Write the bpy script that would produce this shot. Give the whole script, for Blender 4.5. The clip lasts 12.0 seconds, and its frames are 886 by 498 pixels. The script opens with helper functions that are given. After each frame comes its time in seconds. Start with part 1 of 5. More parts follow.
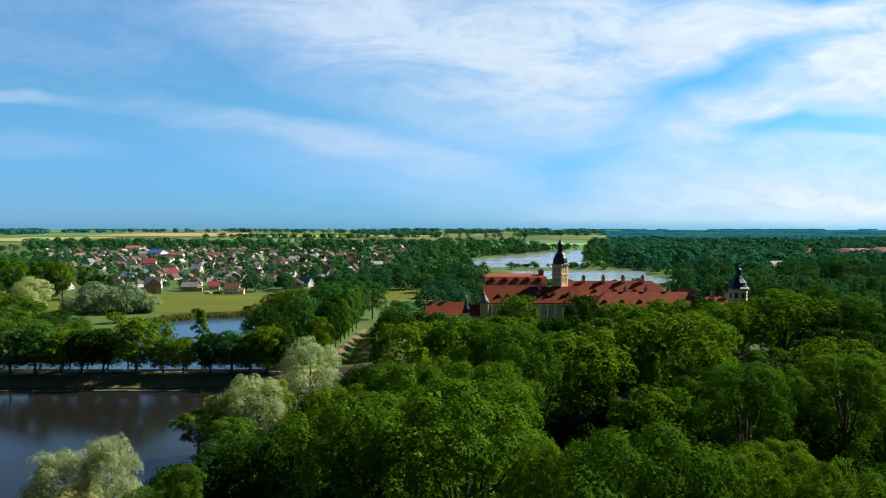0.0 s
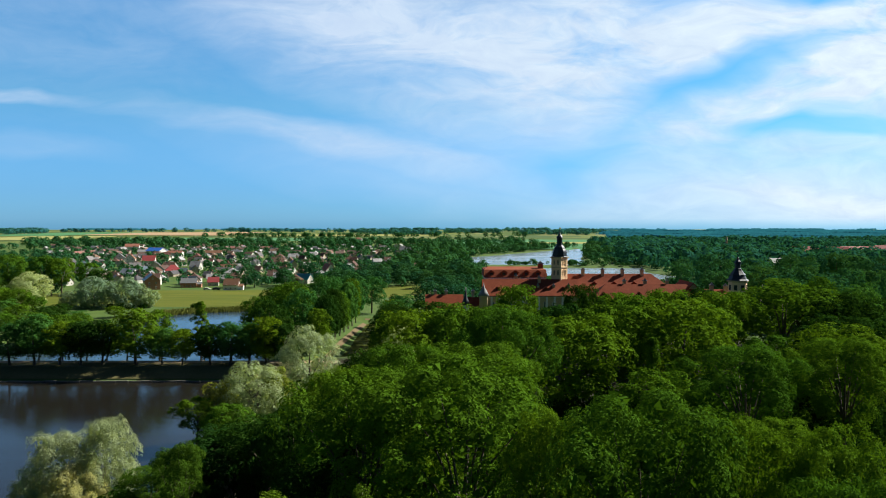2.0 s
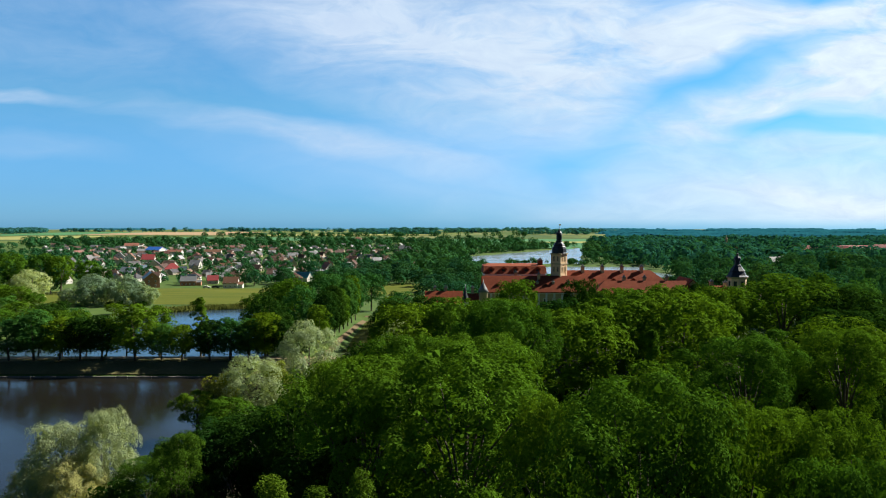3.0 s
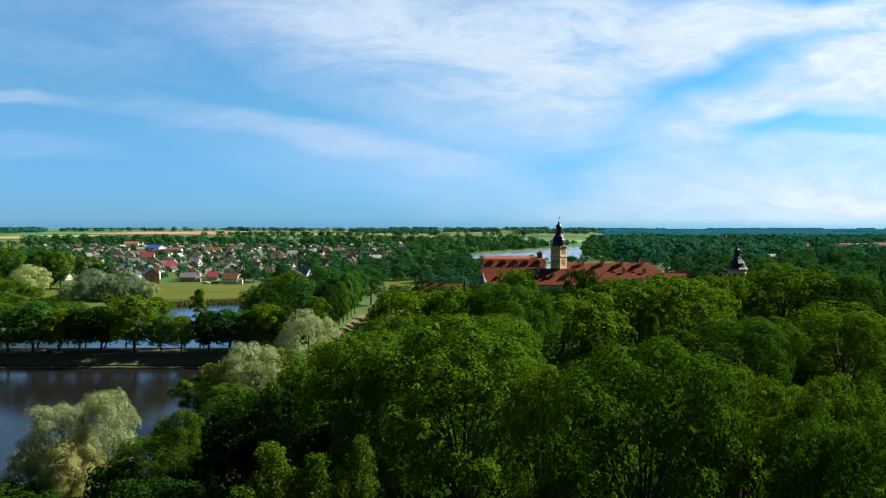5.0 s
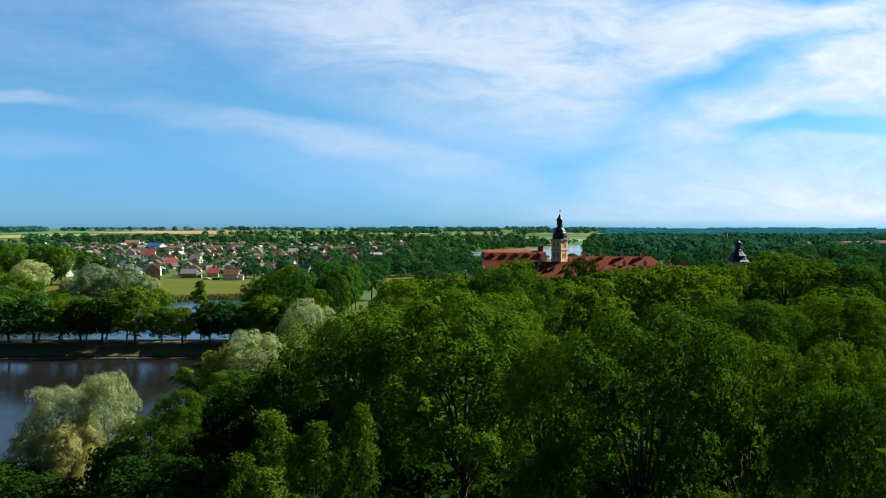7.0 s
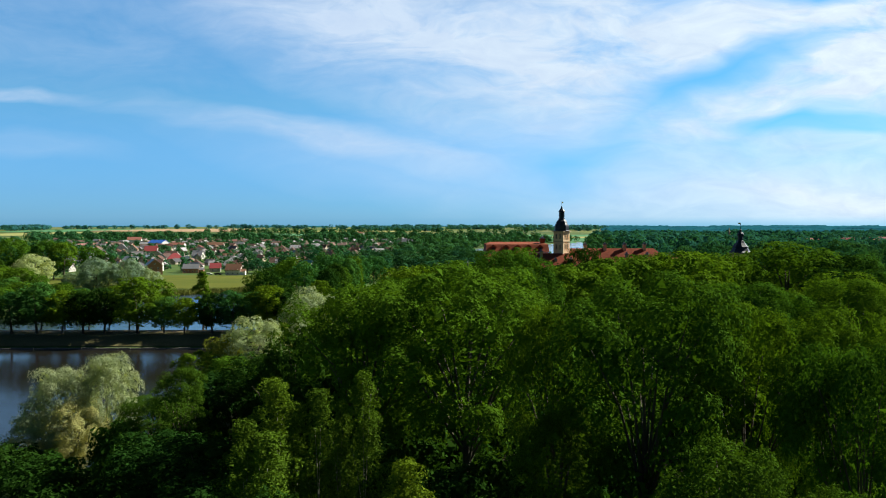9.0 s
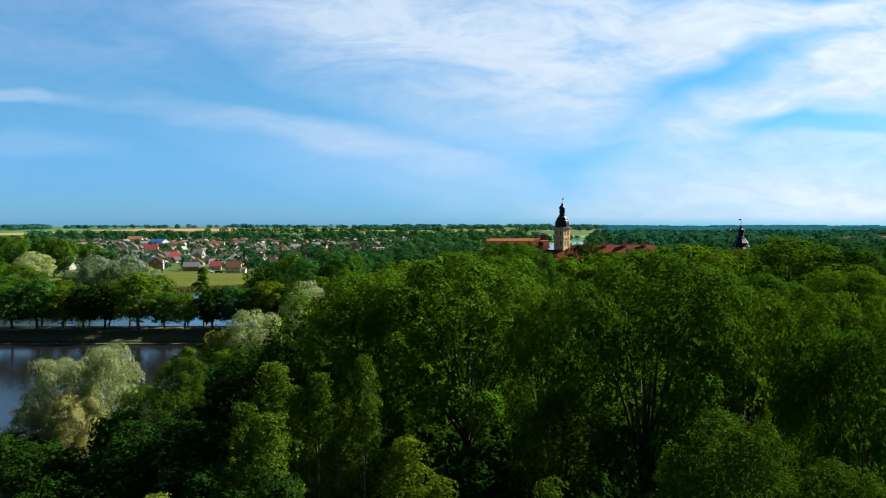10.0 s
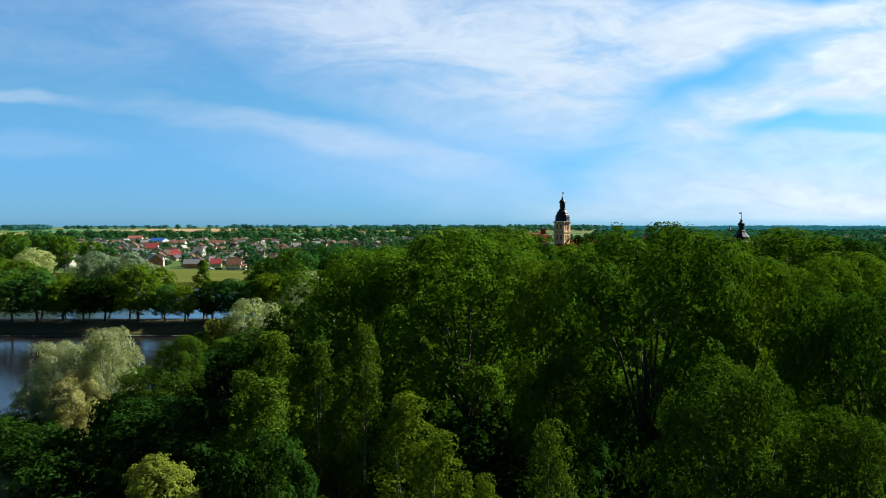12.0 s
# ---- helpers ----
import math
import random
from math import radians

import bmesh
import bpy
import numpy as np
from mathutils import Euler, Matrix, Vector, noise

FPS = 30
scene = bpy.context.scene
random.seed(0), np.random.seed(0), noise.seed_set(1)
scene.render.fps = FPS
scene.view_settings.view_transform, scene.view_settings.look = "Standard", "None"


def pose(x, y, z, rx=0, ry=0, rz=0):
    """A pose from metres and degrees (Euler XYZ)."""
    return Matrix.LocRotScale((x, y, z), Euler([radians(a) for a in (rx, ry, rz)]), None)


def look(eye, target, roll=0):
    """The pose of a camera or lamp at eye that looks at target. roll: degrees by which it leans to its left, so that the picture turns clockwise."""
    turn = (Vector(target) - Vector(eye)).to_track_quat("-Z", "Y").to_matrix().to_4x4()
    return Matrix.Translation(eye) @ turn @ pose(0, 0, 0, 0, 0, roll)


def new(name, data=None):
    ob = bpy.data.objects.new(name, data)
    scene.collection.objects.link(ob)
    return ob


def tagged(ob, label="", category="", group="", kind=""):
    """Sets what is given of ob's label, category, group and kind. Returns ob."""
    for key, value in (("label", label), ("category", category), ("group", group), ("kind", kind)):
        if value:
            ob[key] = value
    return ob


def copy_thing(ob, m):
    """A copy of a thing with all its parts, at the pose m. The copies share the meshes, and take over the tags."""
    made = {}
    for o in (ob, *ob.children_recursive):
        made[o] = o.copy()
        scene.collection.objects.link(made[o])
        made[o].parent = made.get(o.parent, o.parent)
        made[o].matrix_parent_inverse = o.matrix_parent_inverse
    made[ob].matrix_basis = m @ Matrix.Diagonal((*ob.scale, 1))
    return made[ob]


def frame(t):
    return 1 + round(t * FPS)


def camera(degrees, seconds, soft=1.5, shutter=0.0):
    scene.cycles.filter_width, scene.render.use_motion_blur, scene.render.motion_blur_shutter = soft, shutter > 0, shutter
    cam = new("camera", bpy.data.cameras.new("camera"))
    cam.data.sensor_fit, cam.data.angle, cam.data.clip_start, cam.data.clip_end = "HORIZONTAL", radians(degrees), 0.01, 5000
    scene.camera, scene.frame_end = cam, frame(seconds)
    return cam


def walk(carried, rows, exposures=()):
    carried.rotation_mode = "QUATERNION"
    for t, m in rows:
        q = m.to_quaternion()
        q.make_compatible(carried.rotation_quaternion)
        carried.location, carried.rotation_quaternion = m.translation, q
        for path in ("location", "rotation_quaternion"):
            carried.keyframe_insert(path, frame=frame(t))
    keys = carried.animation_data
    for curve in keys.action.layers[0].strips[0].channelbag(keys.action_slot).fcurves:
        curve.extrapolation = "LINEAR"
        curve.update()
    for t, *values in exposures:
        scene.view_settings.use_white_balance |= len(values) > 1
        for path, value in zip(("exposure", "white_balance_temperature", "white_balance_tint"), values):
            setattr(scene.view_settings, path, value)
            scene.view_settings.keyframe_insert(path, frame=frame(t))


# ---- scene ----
# ---------------------------------------------------------------- camera: a drone that sinks straight down
cam = camera(60.5, 12.0, soft=1.0)
EYE_Z = 41.3
# seconds, share of the descent, yaw, pitch, roll
STEPS = (
    (0.0, 0.0, 0.0, -1.790, 0.0), (0.5, 0.0434, 0.0, -1.790, 0.0), (1.0, 0.0868, 0.02, -1.792, 0.0),
    (1.5, 0.1300, -0.04, -1.794, 0.0), (2.0, 0.1734, -0.05, -1.795, 0.0), (2.5, 0.2160, -0.06, -1.795, 0.0),
    (3.0, 0.2578, -0.08, -1.793, 0.0), (5.0, 0.4302, -0.11, -1.793, 0.0), (5.5, 0.4717, -0.10, -1.795, 0.0),
    (6.0, 0.5138, -0.07, -1.793, 0.0), (6.5, 0.5562, -0.05, -1.795, 0.0), (7.0, 0.5960, -0.05, -1.797, 0.0),
    (9.0, 0.7537, 0.10, -1.918, 0.05), (9.5, 0.7943, 0.11, -1.922, 0.05), (10.0, 0.8365, 0.13, -1.926, 0.05),
    (10.5, 0.8755, 0.14, -1.932, 0.05), (11.0, 0.9170, 0.15, -1.922, 0.05), (11.5, 0.9565, 0.15, -1.905, 0.05),
    (12.0, 1.0, 0.15, -1.860, 0.05))
walk(cam, [(t, pose(0, 0, EYE_Z - 13.5 * s, 90 + pitch, roll, yaw)) for t, s, yaw, pitch, roll in STEPS])
scene.view_settings.exposure = 0.85

# ---------------------------------------------------------------- sun and sky
SUN_TO = Vector((0.72, 0.35, 0.61)).normalized()   # towards the sun
sun = new("sun", bpy.data.lights.new("sun", "SUN"))
sun.data.energy, sun.data.angle, sun.data.color = 5.0, radians(0.6), (1.0, 0.96, 0.83)
sun.matrix_world = look(SUN_TO * 100, (0, 0, 0))


class Nodes:
    """Short-hand for wiring a node tree."""

    def __init__(self, tree):
        self.tree = tree
        tree.nodes.clear()

    def add(self, kind):
        return self.tree.nodes.new(kind)

    def put(self, socket, value):
        if isinstance(value, bpy.types.NodeSocket):
            self.tree.links.new(value, socket)
        elif value is not None:
            socket.default_value = value

    def math(self, op, a, b=None, clamp=False):
        node = self.add("ShaderNodeMath")
        node.operation, node.use_clamp = op, clamp
        self.put(node.inputs[0], a)
        self.put(node.inputs[1], b)
        return node.outputs[0]

    def mix(self, fac, a, b, blend="MIX"):
        node = self.add("ShaderNodeMix")
        node.data_type, node.blend_type = "RGBA", blend
        self.put(node.inputs[0], fac)
        self.put(node.inputs[6], a)
        self.put(node.inputs[7], b)
        return node.outputs[2]

    def noise(self, vector, scale, detail=4.0, rough=0.55, distort=0.0):
        node = self.add("ShaderNodeTexNoise")
        self.put(node.inputs["Vector"], vector)
        node.inputs["Scale"].default_value = scale
        node.inputs["Detail"].default_value = detail
        node.inputs["Roughness"].default_value = rough
        node.inputs["Distortion"].default_value = distort
        return node.outputs[0]

    def ramp(self, fac, stops, interpolation="LINEAR"):
        node = self.add("ShaderNodeValToRGB")
        node.color_ramp.interpolation = interpolation
        els = node.color_ramp.elements
        while len(els) < len(stops):
            els.new(0.5)
        for el, (at, col) in zip(els, stops):
            el.position = at
            el.color = (*col, 1) if len(col) == 3 else col
        self.put(node.inputs[0], fac)
        return node.outputs[0]

    def place(self, vector, loc=(0, 0, 0), rot=(0, 0, 0), scale=(1, 1, 1), kind="POINT"):
        node = self.add("ShaderNodeMapping")
        node.vector_type = kind
        self.put(node.inputs["Vector"], vector)
        node.inputs["Location"].default_value = loc
        node.inputs["Rotation"].default_value = rot
        node.inputs["Scale"].default_value = scale
        return node.outputs[0]


world = bpy.data.worlds.new("sky")
scene.world = world
world.use_nodes = True
N = Nodes(world.node_tree)
sky = N.add("ShaderNodeTexSky")
sky.sky_type, sky.sun_disc = "NISHITA", False
sky.sun_elevation = math.asin(SUN_TO.z)
sky.sun_rotation = math.atan2(SUN_TO.x, SUN_TO.y)
sky.air_density, sky.dust_density, sky.ozone_density = 1.0, 0.3, 3.0
coord = N.add("ShaderNodeTexCoord").outputs["Generated"]
xyz = N.add("ShaderNodeSeparateXYZ")
N.put(xyz.inputs[0], coord)
ahead = N.math("ADD", N.math("ABSOLUTE", xyz.outputs[1]), 0.02)
flat = N.add("ShaderNodeCombineXYZ")      # the cloud sheet's own plane: across, up
N.put(flat.inputs[0], N.math("DIVIDE", xyz.outputs[0], ahead))
N.put(flat.inputs[1], N.math("DIVIDE", xyz.outputs[2], ahead))
flat = flat.outputs[0]
wisp = N.add("ShaderNodeTexNoise")
N.put(wisp.inputs["Vector"], N.place(flat, scale=(1.0, 2.5, 1)))
wisp.inputs["Scale"].default_value, wisp.inputs["Detail"].default_value = 5.0, 2.5
shift = N.add("ShaderNodeVectorMath")
shift.operation = "MULTIPLY_ADD"
N.put(shift.inputs[0], wisp.outputs["Color"])
shift.inputs[1].default_value, shift.inputs[2].default_value = (0.16, 0.07, 0), (-0.08, -0.035, 0)
bent = N.add("ShaderNodeVectorMath")
bent.operation = "ADD"
N.put(bent.inputs[0], flat)
N.put(bent.inputs[1], shift.outputs[0])
bent = bent.outputs[0]
# cloud banks: across, up, half length, half width, tilt in degrees, thickness
BANKS = (
    (0.086, 0.267, 0.335, 0.052, -4, 0.56), (0.027, 0.185, 0.245, 0.060, -18, 0.48), (0.198, 0.208, 0.134, 0.052, 5, 0.36),
    (-0.167, 0.111, 0.223, 0.016, -11, 0.32), (-0.539, 0.172, 0.082, 0.008, -5, 0.40), (0.406, 0.263, 0.126, 0.026, 12, 0.65),
    (0.562, 0.252, 0.090, 0.060, 15, 0.85), (0.458, 0.185, 0.179, 0.028, 17, 0.75), (0.577, 0.070, 0.290, 0.055, 0, 0.56),
    (0.400, 0.018, 0.300, 0.034, 0, 0.45), (0.481, 0.127, 0.112, 0.010, -2, -0.36), (0.406, 0.215, 0.112, 0.021, 20, -0.40),
    (-0.494, 0.252, 0.186, 0.045, -6, 0.14), (-0.063, 0.074, 0.223, 0.030, -10, 0.25), (0.131, 0.051, 0.104, 0.022, 15, -0.14),
    (0.562, 0.170, 0.060, 0.030, 10, 0.50), (0.245, 0.135, 0.105, 0.020, 36, -0.16), (0.465, 0.296, 0.045, 0.010, 0, -0.45),
    (-0.560, 0.100, 0.120, 0.012, -4, 0.16))
total = None
for u, v, a, b, tilt, thick in BANKS:
    blob = N.add("ShaderNodeTexGradient")
    blob.gradient_type = "SPHERICAL"
    N.put(blob.inputs[0], N.place(bent, (u, v, 0), (0, 0, radians(tilt)), (a * 1.5, b * 1.8, 1), "TEXTURE"))
    soft_blob = N.math("MULTIPLY", N.math("MULTIPLY", blob.outputs[1], 1.7, True), thick)
    total = soft_blob if total is None else N.math("ADD", total, soft_blob)
streak = N.noise(N.place(bent, rot=(0, 0, radians(12)), scale=(2.2, 10, 1)), 2.4, 5, 0.56, 0.25)
ripple = N.noise(N.place(bent, rot=(0, 0, radians(-25)), scale=(5, 12, 1)), 7.0, 4, 0.6, 0.3)
grain = N.math("ADD", N.math("MULTIPLY", streak, 2.0), N.math("MULTIPLY", ripple, 0.65))
high = N.math("MULTIPLY", N.math("SUBTRACT", xyz.outputs[2], 0.03), 7.0, True)      # the low haze is even, the high cloud streaked
grain = N.math("ADD", N.math("MULTIPLY", N.math("SUBTRACT", grain, 1.32), high), 0.90)
cover = N.math("MULTIPLY", N.math("ADD", total, 0.10), grain, True)
low_sky = N.math("MULTIPLY", N.math("ADD", xyz.outputs[2], 0.006), 70, True)
clear = N.math("ADD", N.math("MULTIPLY", xyz.outputs[1], 2.0), 0.6, True)      # the clouds thin out to the south
cover = N.math("MULTIPLY", N.math("MULTIPLY", cover, low_sky, True), clear, True)
tint = N.ramp(N.math("MULTIPLY", xyz.outputs[2], 2.2, True), [
    (0.0, (0.34, 0.98, 2.06)), (0.09, (0.36, 0.98, 1.90)), (0.33, (0.50, 1.25, 1.64)), (0.58, (0.54, 1.39, 1.80)), (0.74, (0.40, 0.80, 1.10)), (1.0, (0.18, 0.34, 0.52))])
north = N.math("ADD", N.math("MULTIPLY", xyz.outputs[1], 0.9), 0.35, True)       # bright haze to the north, deep clear blue overhead and to the south
tint = N.mix(north, (0.14, 0.25, 0.36, 1), tint)
blue = N.mix(1.0, sky.outputs[0], tint, "MULTIPLY")
side = N.math("ADD", N.math("MULTIPLY", N.math("DIVIDE", xyz.outputs[0], ahead), 1.0), 0.25, True)
puff = N.noise(N.place(bent, rot=(0, 0, radians(8)), scale=(4, 11, 1)), 5.0, 5, 0.6, 0.4)
puff = N.ramp(puff, [(0.28, (0, 0, 0)), (0.78, (1, 1, 1))])
side = N.math("MULTIPLY", N.math("ADD", side, 0.25), N.math("ADD", N.math("MULTIPLY", puff, 0.6), 0.35), True)
white = N.mix(side, (6.4, 8.2, 11.0, 1), (10.7, 12.3, 13.0, 1))
back = N.add("ShaderNodeBackground")
N.put(back.inputs[0], N.mix(cover, blue, white))
back.inputs[1].default_value = 0.046
N.put(N.add("ShaderNodeOutputWorld").inputs[0], back.outputs[0])


# ---------------------------------------------------------------- materials
def material(name, build):
    m = bpy.data.materials.new(name)
    m.use_nodes = True
    n = Nodes(m.node_tree)
    out = n.add("ShaderNodeOutputMaterial")
    n.put(out.inputs[0], build(n))
    return m


def principled(n, colour, rough=0.8, metal=0.0, bump=None, strength=0.3, distance=0.05, specular=0.5):
    p = n.add("ShaderNodeBsdfPrincipled")
    n.put(p.inputs["Base Color"], colour)
    n.put(p.inputs["Roughness"], rough)
    p.inputs["Metallic"].default_value = metal
    p.inputs["Specular IOR Level"].default_value = specular
    if bump is not None:
        b = n.add("ShaderNodeBump")
        b.inputs["Strength"].default_value, b.inputs["Distance"].default_value = strength, distance
        n.put(b.inputs["Height"], bump)
        n.put(p.inputs["Normal"], b.outputs[0])
    return p.outputs[0]


def here(n):
    return n.add("ShaderNodeTexCoord").outputs["Object"]


def place_in_world(n):
    return n.add("ShaderNodeNewGeometry").outputs["Position"]


def leaf_material(name, dark, light, warm, through_light=0.26, spread=0.28, patch_scale=0.35):
    """Leaves: each leaf and each tree has its own tint; some light passes through."""
    def build(n):
        geo = n.add("ShaderNodeNewGeometry")
        leaf = geo.outputs["Random Per Island"]
        tree = n.add("ShaderNodeObjectInfo").outputs["Random"]
        patch = n.noise(geo.outputs["Position"], patch_scale, 3)
        fac = n.math("ADD", n.math("MULTIPLY", leaf, spread), n.math("MULTIPLY", n.math("SUBTRACT", patch, 0.1), 0.7), True)
        col = n.mix(fac, (*dark, 1), (*light, 1))
        col = n.mix(n.math("ADD", n.math("MULTIPLY", tree, 0.55), 0.3), col, n.mix(fac, (*[c * 0.45 for c in warm], 1), (*[c * 1.1 for c in warm], 1)))
        col = n.mix(1.0, col, n.ramp(n.math("FRACT", n.math("MULTIPLY", tree, 7.3)), [(0.0, (0.78, 0.84, 0.95)), (0.4, (0.90, 0.95, 0.95)), (0.75, (1.05, 1.02, 0.95)), (1.0, (1.22, 1.10, 0.90))]), "MULTIPLY")
        matt = n.add("ShaderNodeBsdfDiffuse")
        n.put(matt.inputs[0], col)
        p = matt.outputs[0]
        tr = n.add("ShaderNodeBsdfTranslucent")
        n.put(tr.inputs[0], n.mix(1.0, col, (1.25, 1.2, 0.5, 1), "MULTIPLY"))
        mixed = n.add("ShaderNodeMixShader")
        mixed.inputs[0].default_value = through_light
        n.put(mixed.inputs[1], p)
        n.put(mixed.inputs[2], tr.outputs[0])
        return mixed.outputs[0]
    return material(name, build)


LEAF = leaf_material("leaf_green", (0.010, 0.048, 0.009), (0.090, 0.236, 0.019), (0.138, 0.244, 0.014))
# a deep green variety; on low growth its darkness stands in for shade
LEAF_DEEP_SHADE = leaf_material("leaf_deep_green", (0.005, 0.028, 0.007), (0.026, 0.084, 0.014), (0.040, 0.096, 0.012))
# cooler tone for trees farther off, standing in for thin haze
LEAF_COOL = leaf_material("leaf_cool_green", (0.012, 0.075, 0.030), (0.058, 0.200, 0.046), (0.090, 0.220, 0.034))
LEAF_BIRCH = leaf_material("leaf_birch", (0.016, 0.050, 0.008), (0.108, 0.210, 0.020), (0.130, 0.210, 0.016), spread=0.5)
LEAF_CLOSE = leaf_material("leaf_glossy_green", (0.007, 0.032, 0.006), (0.070, 0.155, 0.015), (0.080, 0.152, 0.012), 0.22, 0.6)
LEAF_SILVER = leaf_material("leaf_silver_willow", (0.26, 0.31, 0.17), (0.54, 0.60, 0.34), (0.56, 0.60, 0.31), 0.4, 0.2)
LEAF_PALE = leaf_material("leaf_pale_willow", (0.26, 0.36, 0.21), (0.52, 0.63, 0.38), (0.55, 0.63, 0.33), 0.4, 0.2)
LEAF_GREY = leaf_material("leaf_grey_willow", (0.16, 0.26, 0.18), (0.35, 0.47, 0.32), (0.37, 0.47, 0.28), 0.4, 0.25)
LEAF_YELLOW = leaf_material("leaf_yellow_green", (0.10, 0.15, 0.02), (0.28, 0.36, 0.06), (0.32, 0.36, 0.06))
# the far leaf colours carry distance haze as a blue-green cast
LEAF_FAR_HAZE = leaf_material("leaf_far_wood", (0.006, 0.056, 0.044), (0.036, 0.155, 0.080), (0.064, 0.180, 0.052), 0.25, 0.15, 0.07)
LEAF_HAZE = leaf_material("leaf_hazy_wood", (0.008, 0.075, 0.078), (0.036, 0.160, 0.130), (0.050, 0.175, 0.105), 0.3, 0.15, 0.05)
LEAF_HORIZON_HAZE = leaf_material("leaf_far_conifer", (0.030, 0.150, 0.215), (0.048, 0.200, 0.265), (0.048, 0.190, 0.240), 0.45, 0.2)


def canopy_build(n):
    v = place_in_world(n)
    a, b = n.noise(v, 0.012, 4), n.noise(v, 0.11, 3)
    f = n.math("ADD", n.math("MULTIPLY", a, 0.6), n.math("MULTIPLY", b, 0.4))
    d = n.add("ShaderNodeBsdfDiffuse")
    # the air's blue over the far woods is put into this colour
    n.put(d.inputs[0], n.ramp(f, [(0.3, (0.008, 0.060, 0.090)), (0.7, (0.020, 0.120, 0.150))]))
    return d.outputs[0]


CANOPY_HAZE = material("far_canopy", canopy_build)


def bark_build(base, pale):
    def build(n):
        v = here(n)
        a = n.noise(n.place(v, scale=(6, 6, 0.8)), 1.5, 5)
        b = n.noise(v, 0.6, 2)
        col = n.mix(a, (*base, 1), (*pale, 1))
        col = n.mix(n.math("MULTIPLY", b, 0.4), col, (0.05, 0.06, 0.03, 1))
        return principled(n, col, 0.9, bump=a, strength=0.8)
    return build


BARK = material("bark", bark_build((0.04, 0.03, 0.02), (0.115, 0.09, 0.06)))
BARK_BIRCH = material("bark_birch", bark_build((0.25, 0.22, 0.18), (0.55, 0.50, 0.42)))


def ground_build(n):
    v = place_in_world(n)
    big, mid, fine = n.noise(v, 0.012, 4), n.noise(v, 0.09, 4), n.noise(v, 1.3, 4)
    grass = n.mix(n.ramp(mid, [(0.3, (0, 0, 0)), (0.7, (1, 1, 1))]), (0.034, 0.085, 0.018, 1), (0.085, 0.140, 0.026, 1))
    grass = n.mix(n.math("MULTIPLY", fine, 0.5), grass, (0.10, 0.14, 0.04, 1))
    plots = n.add("ShaderNodeTexVoronoi")
    n.put(plots.inputs["Vector"], n.place(v, rot=(0, 0, 0.3), scale=(1, 0.6, 1)))
    plots.inputs["Scale"].default_value = 0.0065
    tone = n.ramp(n.math("FRACT", n.math("MULTIPLY", plots.outputs["Color"], 3.1)), [
        (0.0, (0.07, 0.11, 0.02)), (0.25, (0.14, 0.17, 0.04)), (0.5, (0.06, 0.10, 0.03)), (0.7, (0.20, 0.21, 0.08)), (0.9, (0.10, 0.14, 0.03))], "CONSTANT")
    sep = n.add("ShaderNodeSeparateXYZ")
    n.put(sep.inputs[0], v)
    far = n.math("MULTIPLY", n.math("SUBTRACT", sep.outputs[1], 1350.0), 0.003, True)
    col = n.mix(far, grass, n.mix(0.25, tone, grass))
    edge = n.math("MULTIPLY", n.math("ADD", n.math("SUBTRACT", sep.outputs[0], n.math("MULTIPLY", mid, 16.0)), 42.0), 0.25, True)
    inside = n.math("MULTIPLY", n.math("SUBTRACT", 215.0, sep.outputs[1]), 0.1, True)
    floor_tone = n.mix(fine, (0.012, 0.014, 0.007, 1), (0.040, 0.036, 0.018, 1))     # a very dark brown tone on the park's floor
    col = n.mix(n.math("MULTIPLY", edge, inside), col, floor_tone)
    return principled(n, col, 0.95, bump=fine, strength=0.4, distance=0.2, specular=0.15)


GROUND = material("ground_grass", ground_build)


def plain(name, col, col2, scale=0.5, rough=0.85, metal=0.0, stretch=(1, 1, 1), bump=0.3, fine=6.0, world_space=False, specular=0.4):
    """A surface with large stains and fine grain between two tones."""
    def build(n):
        v = place_in_world(n) if world_space else here(n)
        v = n.place(v, scale=stretch)
        a, b = n.noise(v, scale, 4), n.noise(v, scale * fine, 5)
        f = n.math("ADD", n.math("MULTIPLY", a, 0.9), n.math("MULTIPLY", n.math("SUBTRACT", b, 0.5), 0.8), True)
        return principled(n, n.mix(f, (*col, 1), (*col2, 1)), rough, metal, b, bump, specular=specular)
    return material(name, build)


def meadow_build(n):
    v = place_in_world(n)
    rows = n.noise(n.place(v, rot=(0, 0, 0.12), scale=(0.02, 0.22, 1)), 1.0, 4, 0.6)
    patch, fine = n.noise(v, 0.05, 4), n.noise(v, 0.9, 4)
    col = n.mix(n.ramp(rows, [(0.35, (0, 0, 0)), (0.65, (1, 1, 1))]), (0.050, 0.085, 0.010, 1), (0.135, 0.140, 0.020, 1))
    col = n.mix(n.math("MULTIPLY", patch, 0.6), col, (0.13, 0.14, 0.024, 1))
    col = n.mix(n.math("MULTIPLY", fine, 0.35), col, (0.09, 0.12, 0.012, 1))
    return principled(n, col, 0.95, bump=fine, strength=0.5, distance=0.2, specular=0.1)


MEADOW = material("meadow_grass", meadow_build)
REED = plain("reed", (0.10, 0.13, 0.02), (0.21, 0.22, 0.05), 0.3, 0.9, world_space=True, specular=0.1)
FIELD_YELLOW = plain("ripe_grain", (0.27, 0.28, 0.09), (0.36, 0.35, 0.13), 0.006, 0.95, fine=10, world_space=True, specular=0.1)
FIELD_BROWN = plain("tilled_soil", (0.36, 0.24, 0.14), (0.44, 0.31, 0.19), 0.006, 0.95, fine=10, world_space=True, specular=0.1)
FIELD_GREEN = plain("green_crop", (0.06, 0.18, 0.08), (0.10, 0.25, 0.11), 0.006, 0.95, fine=10, world_space=True, specular=0.1)
